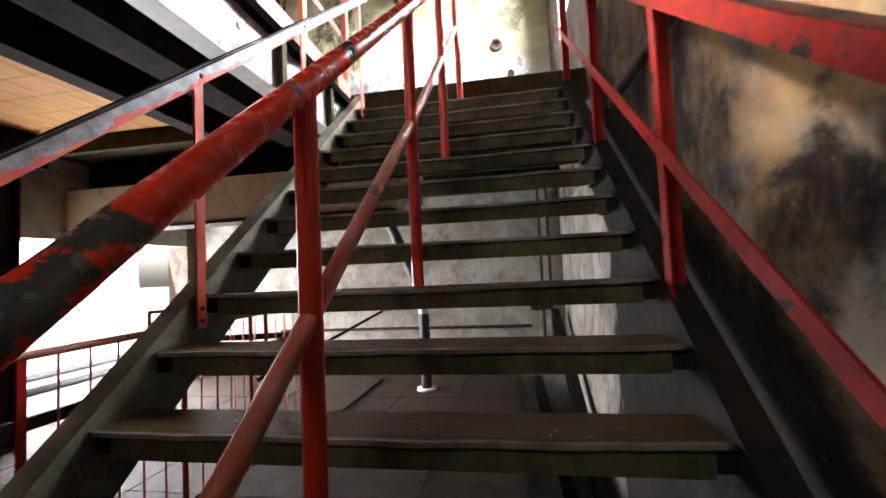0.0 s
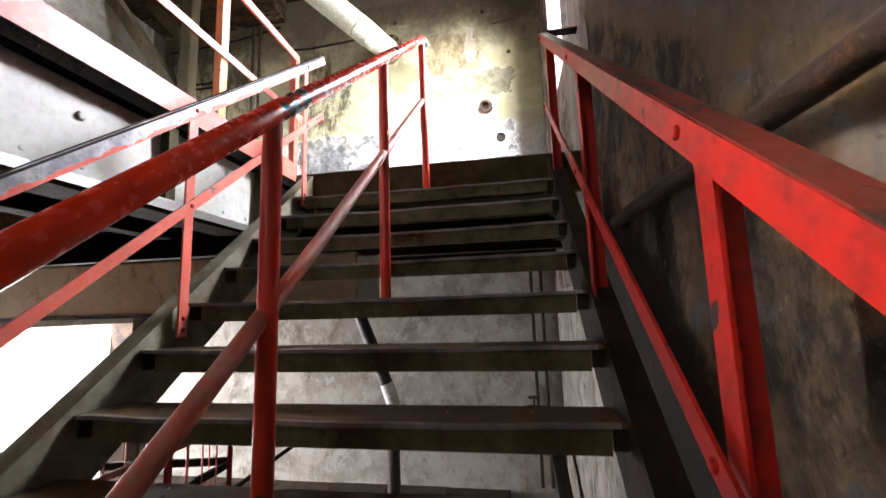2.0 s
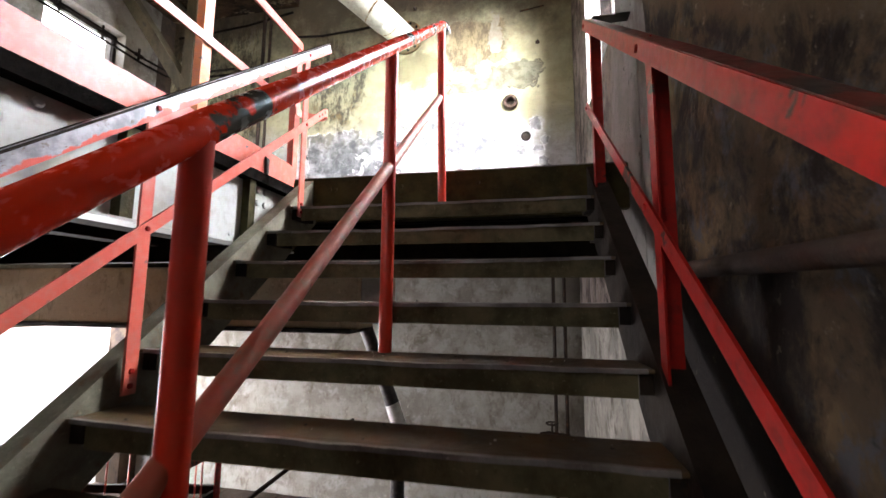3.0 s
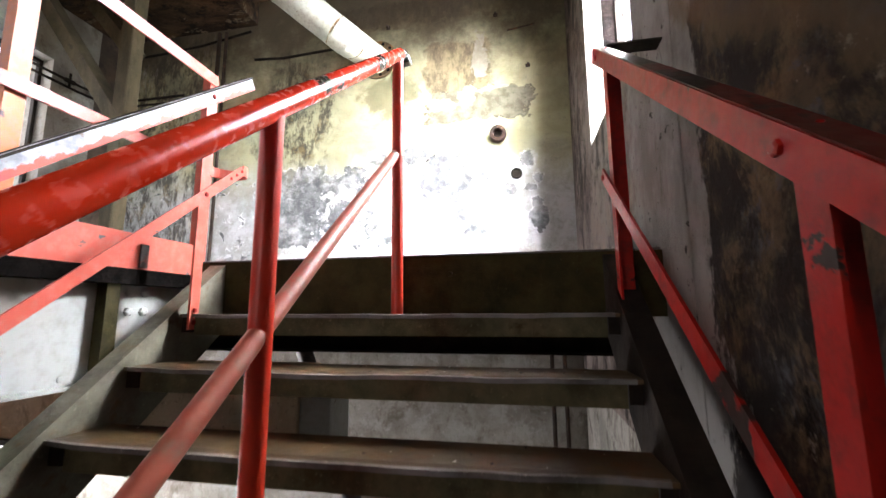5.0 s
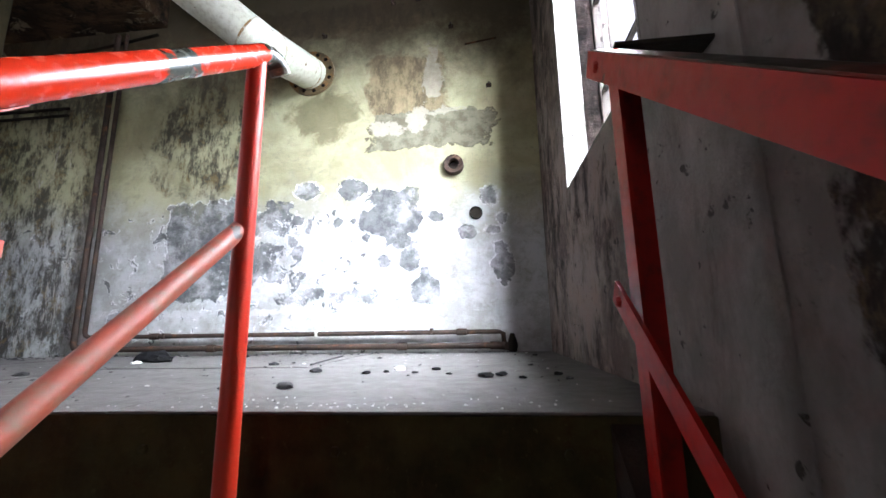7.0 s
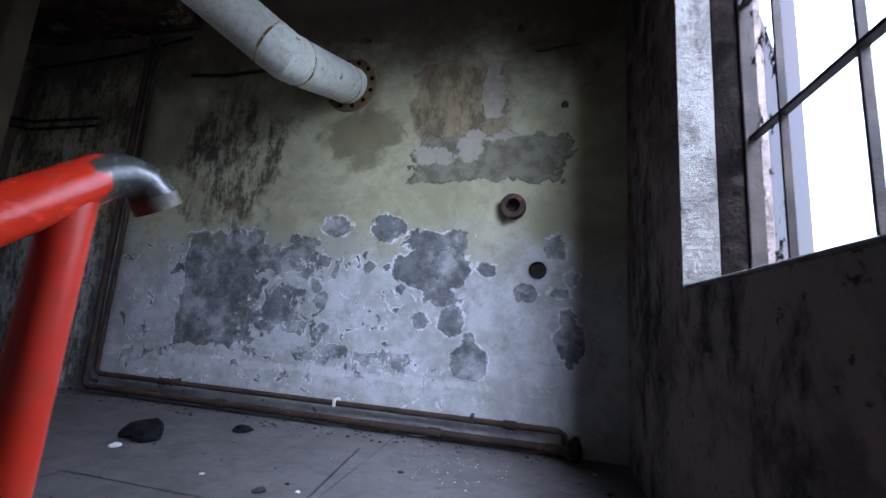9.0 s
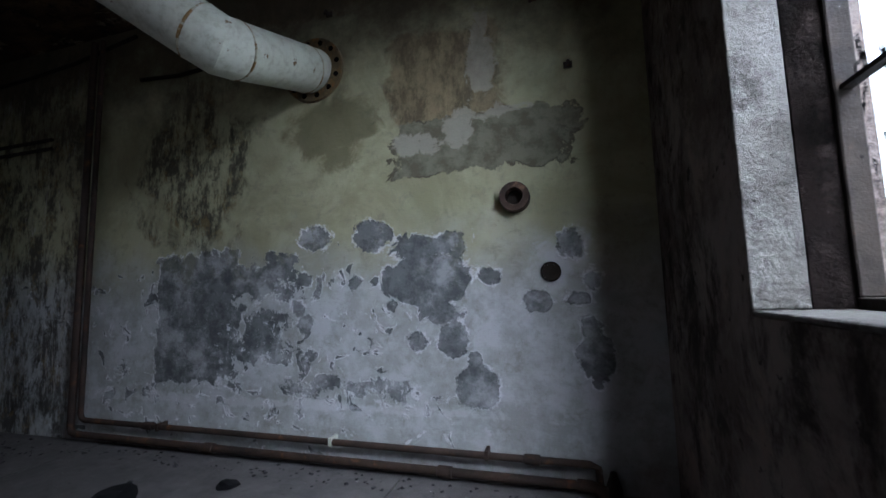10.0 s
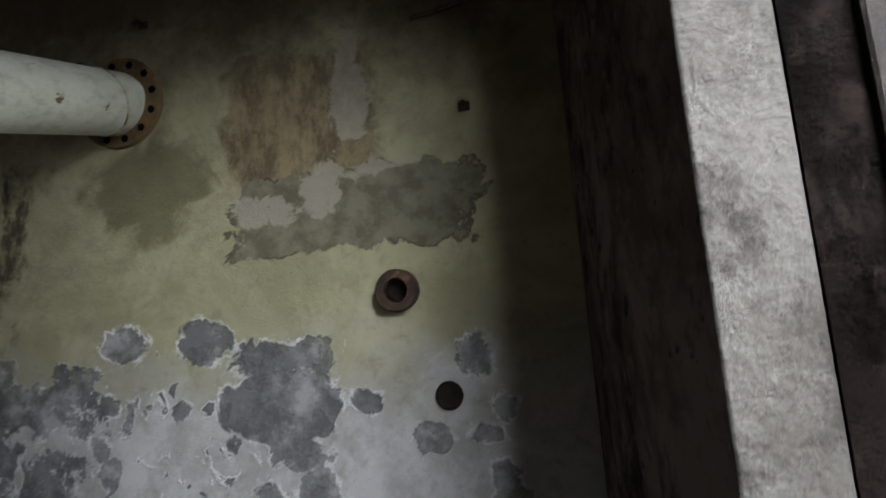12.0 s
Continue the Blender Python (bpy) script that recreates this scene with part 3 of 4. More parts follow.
# the high opening near the stair foot is unseen, added for the side lamp
wall("wall_left", "sooty brick wall with a tall opening and an added unseen window", DARK_WALL,
     [(LEFT - 0.35, LEFT, -3.5, -0.6, LOW - 2.5, TOP + 0.3), (LEFT - 0.35, LEFT, 1.2, 3.9, LOW - 2.5, TOP + 0.3), (LEFT - 0.35, LEFT, -0.599, 1.199, LOW - 2.5, 1.9), (LEFT - 0.35, LEFT, -0.599, 1.199, 3.3, TOP + 0.3), (LEFT - 0.35, LEFT, 6.45, END - 0.003, LOW - 2.5, TOP + 0.3),
      (LEFT - 0.35, LEFT, 3.902, 6.448, LOW - 2.5, LOW)])
wall("wall_left_upper", "flaking whitewashed wall with an added window opening", LOWER_WALL,
     [(LEFT - 0.35, LEFT - 0.002, 3.902, 6.448, -1.15, 1.0), (LEFT - 0.35, LEFT - 0.002, 3.902, 6.448, 2.7, TOP + 0.3), (LEFT - 0.35, LEFT - 0.002, 3.902, 5.0, 1.002, 2.698),
      (LEFT - 0.35, LEFT - 0.002, 5.95, 6.448, 1.002, 2.698)])
# unseen wall added behind the stair foot, with a window for the frontal light
BACK = -1.6
wall("added_back_wall", "unseen dark wall added behind the stair foot, with an added window", DARK_WALL,
     [(LEFT - 0.35, -1.3, BACK - 0.4, BACK, LOW - 2.5, TOP + 0.3), (0.6, RIGHT + 0.4, BACK - 0.4, BACK, LOW - 2.5, TOP + 0.3),
      (-1.298, 0.598, BACK - 0.4, BACK, LOW - 2.5, 0.2), (-1.298, 0.598, BACK - 0.4, BACK, 2.2, TOP + 0.3)])
tagged(part("ceiling", box(box(solid(-1.6, RIGHT + 0.4, -3.9, END + 0.4, TOP, TOP + 0.25), LEFT - 0.35, -1.602, -3.9, END + 0.4, TOP - 0.33, TOP + 0.25),
                            LEFT, -1.6, 1.0, 1.3, TOP - 0.6, TOP - 0.331), CEILING), "burnt brown flaking ceiling", "ceiling", kind="structure")

# bright sky outside the window
tagged(part("backdrop", solid(14, 14.1, -14, 26, LOW - 2.5, 26), SKY_WHITE), "plain bright overcast sky outside", "sky", kind="structure")
tagged(part("backdrop", solid(-70.1, -70, -60, 70, LOW - 2.5, 60), SKY_PALE), "plain pale overcast sky beyond the yard", "sky", kind="structure")
# yard outside
tagged(part("ground", solid(-300, 300, -300, 300, LOW - 2.9, LOW - 2.6), CONCRETE), "bleached concrete ground outside", "ground", kind="structure")
tagged(part("yard", box(solid(-40, LEFT - 0.36, -20, 40, LOW - 2.59, LOW - 0.02), -40, -39, -20, 40, LOW, LOW + 1.5), CONCRETE),
       "sunlit pale concrete yard", "yard", kind="structure")

# ---------------------------------------------------------------- window in the right wall
win = thing("window_1", "steel-framed window with grimy panes", "window", kind="structure")
FX = RIGHT + 0.24
bm = bmesh.new()
for y0, y1, z0, z1 in ((WY0, WY1, WZ0, WZ0 + 0.05), (WY0, WY1, WZ1 - 0.05, WZ1), (WY0, WY0 + 0.03, WZ0 + 0.05, WZ1 - 0.05), (WY1 - 0.03, WY1, WZ0 + 0.05, WZ1 - 0.05)):
    box(bm, FX, FX + 0.06, y0, y1, z0, z1, 0.004)
part("window_frame", bm, BLACK_STEEL, win)
BARS_Y, BARS_Z = (4.6, 5.0, 5.38), (1.63, 2.25)
for y in BARS_Y:
    part("glazing_bar", solid(FX + 0.015, FX + 0.04, y - 0.007, y + 0.007, WZ0 + 0.05, WZ1 - 0.05), BLACK_STEEL, win)
for z in BARS_Z:
    part("glazing_bar", solid(FX + 0.012, FX + 0.043, WY0 + 0.03, WY1 - 0.03, z - 0.007, z + 0.007), BLACK_STEEL, win)
for z0, z1 in ((WZ0 + 0.05, 1.619), (1.641, 2.239), (2.261, WZ1 - 0.05)):
    g = part("pane", solid(FX + 0.025, FX + 0.029, 5.392, WY1 - 0.04, z0, z1), GLASS, win)
    g.visible_shadow = False


for y0, y1 in ((WY1 - 0.012, WY1 - 0.001), (WY0 + 0.001, WY0 + 0.012)):
    part("reveal", solid(RIGHT - 0.002, RIGHT + 0.14, y0, y1, WZ0 + 0.02, WZ1 - 0.002, bevel=0.003), REVEAL, win)
    # the outer part of the reveal is a much darker brown
    part("outer_reveal", solid(RIGHT + 0.141, FX, y0 - 0.002, y1 + 0.0005, WZ0 + 0.02, WZ1 - 0.002), REVEAL_DARK, win, "dark brown outer reveal")
part("window_sill", solid(RIGHT + 0.001, FX, WY0 + 0.001, WY1 - 0.001, WZ0 + 0.003, WZ0 + 0.018, bevel=0.004), REVEAL, win)

# opening added where brightly lit whitewash would be
lw = thing("added_opening", "framed unglazed opening added in place of brightly lit whitewash", "window", kind="structure")
bm = bmesh.new()
for y0, y1, z0, z1 in ((5.0, 5.95, 1.002, 1.04), (5.0, 5.95, 2.66, 2.698), (5.001, 5.04, 1.04, 2.66), (5.91, 5.949, 1.04, 2.66)):
    box(bm, LEFT - 0.2, LEFT - 0.15, y0, y1, z0, z1, 0.003)
part("window_frame", bm, BLACK_STEEL, lw)
for z in (2.5, 2.42):
    p = tagged(part("wall_pipe", tube(bmesh.new(), [(LEFT + 0.06, 4.2, z), (LEFT + 0.06, 6.2, z), (LEFT + 0.1, 6.5, z), (LEFT + 0.3, END - 0.06, z), (-2.55, END - 0.06, z)], 0.016, 8), BLACK_STEEL, smooth=True),
               "thin dark pipe along the whitewashed wall", "pipe", "upper wall pipes")
for y in (5.1, 5.6, 6.1):
    v = thing("pipe_fitting", "dark pipe fitting on the whitewashed wall", "fitting", "pipe fittings")
    part("socket", tube(bmesh.new(), [(LEFT + 0.06, y - 0.05, 2.5), (LEFT + 0.06, y + 0.05, 2.5)], 0.028, 10), BLACK_STEEL, v, smooth=True)
    part("branch", tube(bmesh.new(), [(LEFT + 0.06, y, 2.42), (LEFT + 0.06, y, 2.6)], 0.014, 8), BLACK_STEEL, v, smooth=True)

# ---------------------------------------------------------------- the landing
EDGE = 4.2
landing = thing("landing", "dusty steel-plated landing at the stair head", "landing", kind="structure")
part("slab", solid(LEFT, RIGHT - 0.003, EDGE + 0.02, END - 0.003, -0.2, -0.008), OLIVE, landing)
rng = random.Random(3)
xs = [LEFT + 0.01, -3.1, -1.8, -0.55, 0.68, RIGHT - 0.005]
for x0, x1 in zip(xs, xs[1:]):
    for y0, y1 in ((EDGE, 5.42), (5.42, END - 0.006)):
        part("plate", solid(x0 + 0.003, x1 - 0.003, y0 + 0.003, y1 - 0.003, -0.007, rng.uniform(-0.001, 0.003), bevel=0.0015), PLATE, landing)
part("fascia", section(bmesh.new(), channel_profile(0.27, 0.07, 0.01, 1), (LEFT, EDGE, -0.009), (RIGHT - 0.003, EDGE, -0.009), (0, 1, 0)), OLIVE, landing, "dark olive steel channel")
for x in (0.3, 0.34, 0.8, 1.3, 1.85):
    part("bolt", bolt(bmesh.new(), (x, EDGE, -0.09), (0, -1, 0), 0.013, 0.01), OLIVE, landing)
for y in (4.9, 5.6, 6.3):
    part("joist", section(bmesh.new(), i_profile(0.3, 0.12, 0.012), (LEFT, y, -0.2), (RIGHT - 0.003, y, -0.2), (0, 1, 0)), BLACK_STEEL, landing)

# ---------------------------------------------------------------- the staircase
RUN, RISE, NOSE_Y, NOSE_Z = 0.2332, 0.187, 3.936, -0.262
SX0, SX1 = 0.175, 1.945
stairs = tagged(thing("staircase", "", ""), "open-tread steel staircase with folded plate treads", "staircase")


def nose(i):
    return NOSE_Y - RUN * (i - 1), NOSE_Z - RISE * (i - 1)


slope = Vector((0, RUN, RISE)).normalized()
ly, lz = nose(16.6)
uy, uz = EDGE - 0.004, NOSE_Z + (EDGE - 0.004 - NOSE_Y) * RISE / RUN
# the right stringer takes a darker steel than the left
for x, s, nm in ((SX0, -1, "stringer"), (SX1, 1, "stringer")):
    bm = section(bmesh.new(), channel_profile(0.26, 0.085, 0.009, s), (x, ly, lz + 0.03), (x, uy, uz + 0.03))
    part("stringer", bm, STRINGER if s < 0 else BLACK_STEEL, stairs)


def tread(i):
    y, z = nose(i)
    r = random.Random(i * 7 + 1)
    n = 36
    bm = bmesh.new()
    rows = []
    sag = r.uniform(0.004, 0.012)
    for k in range(n + 1):
        f = k / n
        x = SX0 + 0.003 + f * (SX1 - SX0 - 0.006)
        w = noise.noise(Vector((x * 3.1, i * 5.3, 0))) * 0.006 + noise.noise(Vector((x * 9.0, i * 3.3, 4))) * 0.003 - sag * math.sin(math.pi * f) * 0.8
        d = noise.noise(Vector((x * 5.0, i * 2.1, 9))) * 0.005
        rows.append([bm.verts.new(p) for p in ((x, y + 0.215, z - 0.003), (x, y + 0.03, z + w * 0.3), (x, y + d, z + w), (x, y + d, z + w - 0.012),
                                               (x, y + 0.03, z + w * 0.3 - 0.011), (x, y + 0.215, z - 0.012))])
    for a, b in zip(rows, rows[1:]):
        for k in range(6):
            bm.faces.new((a[k], a[(k + 1) % 6], b[(k + 1) % 6], b[k]))
    bm.faces.new(rows[0])
    bm.faces.new(rows[-1][::-1])
    t = part("tread", bm, TREAD, stairs)
    bm = bmesh.new()
    ends = []
    for k in range(n + 1):
        f = k / n
        x = SX0 + 0.02 + f * (SX1 - SX0 - 0.04)
        w = noise.noise(Vector((x * 3.1, i * 5.3, 0))) * 0.006 + noise.noise(Vector((x * 9.0, i * 3.3, 4))) * 0.003 - sag * math.sin(math.pi * f) * 0.8
        d = noise.noise(Vector((x * 5.0, i * 2.1, 9))) * 0.005
        thick = 0.004 + 0.003 * noise.noise(Vector((x * 7, i, 2)))
        ends.append([bm.verts.new(p) for p in ((x, y + d - 0.0015, z + w - 0.013), (x, y + d - 0.0015, z + w + 0.001), (x, y + d + 0.008 + thick, z + w * 0.85 + 0.0018), (x, y + d + 0.004, z + w - 0.005))])
    for a, b in zip(ends, ends[1:]):
        for k in range(4):
            bm.faces.new((a[k], a[(k + 1) % 4], b[(k + 1) % 4], b[k]))
    bm.faces.new(ends[0])
    bm.faces.new(ends[-1][::-1])
    # worn edge, coloured paler for the light caught along it
    part("nosing", bm, NOSING, t, "worn nosing edge, with the light it catches in the colour")
    bm = bmesh.new()
    box(bm, SX0 + 0.07, SX1 - 0.045, y + 0.012, y + 0.02, z - 0.085, z - 0.01)
    box(bm, SX0 + 0.07, SX1 - 0.045, y + 0.19, y + 0.198, z - 0.06, z - 0.012)
    part("lip", bm, LIP, t, "grey folded front lip")
    for x0, x1 in ((SX0 + 0.002, SX0 + 0.052), (SX1 - 0.04, SX1 - 0.002)):
        part("bracket", solid(x0, x1, y + 0.02, y + 0.19, z - 0.075, z - 0.0125), BLACK_STEEL, t)


for i in range(1, 17):
    tread(i)

# tube handrail in the middle of the flight
rail = thing("tube_handrail", "red tube handrail with chipped paint on the stair", "handrail")


def tube_top(y):
    return -0.525 + (0.7945 if y > 2.276 else 0.835) * (y - 2.276)


def tube_x(y):
    return 1.0588 + (0.005 if y > 2.276 else 0.04) * (y - 2.276)


pts = [(tube_x(y), y, tube_top(y)) for y in (-0.1, 0.9, 1.9, 2.276, 2.9, 3.9, 4.13)]
yy, zz, TX = 4.13, tube_top(4.13), tube_x(4.13)
pts += [(TX + 0.001, yy + 0.03, zz + 0.025), (TX + 0.004, yy + 0.055, zz + 0.036), (TX + 0.009, yy + 0.076, zz + 0.034), (TX + 0.014, yy + 0.093, zz + 0.02), (TX + 0.017, yy + 0.104, zz + 0.004)]
part("rail", tube(bmesh.new(), pts, 0.03, 20), RED_TUBE, rail, smooth=True)
part("bare_end", tube(bmesh.new(), pts[-2:], 0.0306, 20), STRINGER, rail, "bare grey bent end", smooth=True)
for k, y in enumerate((4.135, 3.2, 2.26, 1.372, 0.45)):
    i = 1 + 4 * k
    part("post", tube(bmesh.new(), [(tube_x(y) + (0.022 if k == 0 else 0), y - (0.04 if k == 0 else 0), nose(i)[1] - 0.02), (tube_x(y), y, tube_top(y) - 0.01)], 0.0255, 18), RED_POST, rail, smooth=True)
part("mid_rail", tube(bmesh.new(), [(tube_x(y), y, -1.067 + 0.814 * (y - 2.251)) for y in (0.3, 1.4, 2.5, 3.6, 4.115)], 0.0225, 16), RED_DUSTY, rail, "dusty brown-red lower tube", smooth=True)

# flat-bar rail on the far side of the flight
flat = thing("flat_bar_handrail", "faded red flat-bar handrail with bare patches", "handrail")


def left_top(y):
    return 0.80 + 0.8255 * (y - 4.0)


def left_x(y):
    return 0.205 + 0.022 * (y - 2.05)


part("rail", section(bmesh.new(), bar_profile(0.012, 0.062), (left_x(-0.3), -0.3, left_top(-0.3) - 0.03), (left_x(4.2), 4.2, left_top(4.2) - 0.03)), BARE, flat)
part("cap", section(bmesh.new(), bar_profile(0.05, 0.008), (left_x(-0.3) - 0.015, -0.3, left_top(-0.3) + 0.004), (left_x(4.19) - 0.015, 4.19, left_top(4.19) + 0.004)), BLACK_STEEL, flat)
part("mid_rail", section(bmesh.new(), bar_profile(0.008, 0.045), (left_x(-0.2) + 0.003, -0.2, left_top(-0.2) - 0.493), (left_x(4.17) + 0.003, 4.17, left_top(4.17) - 0.493)), PINK, flat)
for y in (3.945, 2.94, 2.05, 1.13, 0.2):
    x = left_x(y) - 0.01
    p = part("post", section(bmesh.new(), bar_profile(0.01, 0.05), (x, y, left_top(y) - 1.08), (x, y, left_top(y) - 0.01), (1, 0, 0)), PINK, flat)
    for dz in (-0.03, -0.493, -1.0, -1.05):
        part("bolt", bolt(bmesh.new(), (x + (0.016 if dz > -0.9 else 0.005), y, left_top(y) + dz), (1, 0, 0), 0.011), RED, p)
# the lower bar turns round to the platform railing
bm = bmesh.new()
rows = []
x0, x1 = left_x(4.17) + 0.003, 0.03
for k in range(13):
    a = math.pi * k / 12
    c, r = (x0 + x1) / 2, (x0 - x1) / 2
    z = left_top(4.17) - 0.493 + 0.03 * k / 12
    rows.append([bm.verts.new((c + q * math.cos(a), 4.17 + q * math.sin(a) * 0.9, z + dz)) for q, dz in ((r - 0.004, -0.026), (r + 0.004, -0.026), (r + 0.004, 0.026), (r - 0.004, 0.026))])
for a, b in zip(rows, rows[1:]):
    for k in range(4):
        bm.faces.new((a[k], a[(k + 1) % 4], b[(k + 1) % 4], b[k]))
bm.faces.new(rows[0])
bm.faces.new(rows[-1][::-1])
bend = part("return_bend", bm, PINK, flat)
for y in (4.09, 4.125, 4.16):
    part("rivet", bolt(bmesh.new(), (left_x(y) + 0.007, y, left_top(y) - 0.493), (1, 0, 0), 0.008, 0.005), RED, bend)

# angle-iron rail along the right wall
ang = thing("angle_iron_handrail", "red angle-iron handrail along the stained wall", "handrail")
RX = 1.925


def right_top(y):
    return 0.802 + 0.766 * (y - 4.03)


part("rail", section(bmesh.new(), angle_profile(0.055, 0.008, 1), (RX, -0.3, right_top(-0.3)), (RX, 4.03, right_top(4.03))), RED, ang)
part("worn_top", section(bmesh.new(), [(0.004, 0.0), (0.054, 0.0), (0.054, 0.0025), (0.004, 0.0025)], (RX, -0.29, right_top(-0.29)), (RX, 4.025, right_top(4.025))), RED_DIRTY, ang, "dirty worn top of the rail")
part("mid_rail", section(bmesh.new(), bar_profile(0.008, 0.045), (RX + 0.004, -0.3, right_top(-0.3) - 0.525), (RX + 0.004, 4.01, right_top(4.01) - 0.525)), RED, ang)
for y in (3.98, 2.955, 1.985, 1.0, 0.02):
    bm = section(bmesh.new(), [(0, -0.03), (0, 0.025), (0.008, 0.025), (0.008, -0.022), (0.06, -0.022), (0.06, -0.03)], (RX + 0.03, y, right_top(y) - 1.12), (RX + 0.03, y, right_top(y) - 0.012))
    p = part("post", bm, RED, ang)
    for dz in (-0.035, -0.53):
        part("bolt", bolt(bmesh.new(), (RX, y, right_top(y) + (-0.525 if dz < -0.1 else dz)), (-1, 0, 0), 0.012), RED, p)
part("wall_tie", solid(RX + 0.05, RIGHT - 0.002, 4.0, 4.07, 0.79, 0.799), BLACK_STEEL, ang, "dark flat tie to the wall")

# ---------------------------------------------------------------- platform beside the stair
plat = thing("platform", "steel-framed platform with boarded deck", "platform", kind="structure")
GX = 0.03
PY0 = -1.59
part("girder", section(bmesh.new(), i_profile(0.42, 0.13, 0.012), (GX - 0.04, PY0, -0.10), (GX - 0.04, EDGE + 0.0, -0.10)), GREY_GREEN, plat, "pale grey-green riveted girder")
for y in (3.72, 2.98, 1.2, 0.0):
    st = part("stiffener", solid(GX - 0.028, GX + 0.02, y, y + 0.055, -0.507, -0.113), OLIVE, plat)
for y, zs in ((2.605, (-0.165, -0.265)), (2.705, (-0.175,)), (3.86, (-0.17, -0.25)), (3.93, (-0.17, -0.25)), (1.6, (-0.2, -0.3)), (0.8, (-0.2, -0.3))):
    for z in zs:
        part("rivet", bolt(bmesh.new(), (GX - 0.034, y, z), (1, 0, 0), 0.02, 0.016), GREY_GREEN, plat)
for k in range(22):
    part("rivet", bolt(bmesh.new(), (GX + 0.005, 4.0 - k * 0.2, -0.48), (1, 0, 0), 0.011, 0.007), GREY_GREEN, plat)
edge = [(PY0, -0.075), (PY0, 0.072)] + [(4.1 + 0.075 * math.sin(a), -0.003 + 0.075 * math.cos(a)) for a in [k * math.pi / 16 for k in range(9)]] + [(4.165, -0.075)]
bm = bmesh.new()
for y, z in edge:
    bm.verts.new((GX + 0.005, y, z))
bm.verts.ensure_lookup_table()
face = bm.faces.new(list(bm.verts))
moved = bmesh.ops.extrude_face_region(bm, geom=[face])["geom"]
bmesh.ops.translate(bm, vec=(0.012, 0, 0), verts=[v for v in moved if isinstance(v, bmesh.types.BMVert)])
part("toe_plate", bm, PINK, plat, "faded red toe plate with a rounded end")
part("clip", solid(GX + 0.018, GX + 0.026, 3.84, 3.88, -0.07, 0.03, bevel=0.002), RED_DIRTY, plat)
# flange thickened and blackened to draw the shade under the toe plate
part("edge_shade_flange", solid(GX - 0.12, GX + 0.034, PY0, EDGE - 0.05, -0.14, -0.077), MATT_BLACK, plat)
n = 20
for k in range(n):
    y0 = PY0 + (EDGE - PY0 - 0.02) * k / n
    part("board", solid(LEFT + 0.01, GX - 0.13, y0 + 0.004, y0 + (EDGE - PY0) / n - 0.004, -0.11, -0.06 + rng.uniform(-0.004, 0.004)), TIMBER, plat)
for x in (-0.5, -1.1, -3.4):
    part("joist", section(bmesh.new(), i_profile(0.34, 0.24 if x > -1.0 else 0.14, 0.016), (x, PY0, -0.112), (x, EDGE - 0.01, -0.112)), BURNT_BEAM, plat)

prail = thing("platform_railing", "red angle-iron railing on the platform edge", "railing")
PX = GX - 0.0
part("rail", section(bmesh.new(), angle_profile(0.06, 0.008, -1), (PX, PY0, 1.01), (PX, 4.22, 1.01)), PINK, prail)
part("mid_rail", section(bmesh.new(), bar_profile(0.008, 0.05), (PX, PY0, 0.48), (PX, 4.0, 0.48)), PINK, prail)
for y in (4.15, 3.31, 2.2, 1.1, 0.0, -1.0):
    part("post", section(bmesh.new(), channel_profile(0.06, 0.045, 0.007, -1), (PX - 0.012, y + 0.03, -0.09), (PX - 0.012, y + 0.03, 1.0), (1, 0, 0)), ORANGE if y < 4 else PINK, prail)

# cream beam under the landing
cream = tagged(part("beam", solid(LEFT + 0.002, 0.36, 4.6, 4.9, -1.04, -0.57, bevel=0.012), CREAM_BEAM), "cream painted beam under the landing", "beam", kind="structure")
tagged(part("beam", solid(0.361, 0.56, 4.63, 4.87, -1.0, -0.6, bevel=0.01), GREY_GREEN, None), "grey end block of the painted beam", "beam", kind="structure")
tagged(part("beam", solid(LEFT + 0.002, 0.3, 4.59, 4.91, -1.075, -1.045), BLACK_STEEL), "dark steel flange under the painted beam", "beam", kind="structure")

# ---------------------------------------------------------------- lower floor
floor = thing("floor", "dark brown steel-plated lower floor with open joints", "floor", kind="structure")
part("slab", solid(LEFT, 1.5, -3.5, END - 0.003, LOW - 0.25, LOW - 0.012), BLACK_STEEL, floor)
part("slab", solid(1.5, RIGHT, -3.5, 2.6, LOW - 0.25, LOW - 0.012), BLACK_STEEL, floor)
for ix in range(8):
    for iy in range(9):
        x0, y0 = LEFT + ix * 0.74, -3.49 + iy * 1.13
        x1 = x0 + 0.74
        if x1 > 1.53:
            x1 = 1.5
        part("plate", solid(x0 + 0.005, x1 - 0.005, y0 + 0.005, min(y0 + 1.13, END - 0.006) - 0.005, LOW - 0.011, LOW + rng.uniform(-0.003, 0.003)), LOW_PLATE, floor)
wall("wall_pit", "pale streaked wall below the floor opening", LOWER_WALL, [(1.5, RIGHT + 0.01, 2.6, 2.7, LOW - 2.5, LOW - 0.26)])
tagged(part("beam", section(bmesh.new(), i_profile(0.2, 0.1, 0.01), (1.72, 6.2, LOW + 0.1), (2.08, 2.8, LOW - 1.2), (1, 0, 0)), BLACK_STEEL), "sooty inclined steel beam in the floor opening", "beam")
tagged(part("beam", section(bmesh.new(), i_profile(0.2, 0.1, 0.01), (2.02, 6.4, LOW + 0.95), (2.08, 3.4, LOW - 0.5), (1, 0, 0)), BLACK_STEEL), "sooty inclined steel beam along the wall", "beam")


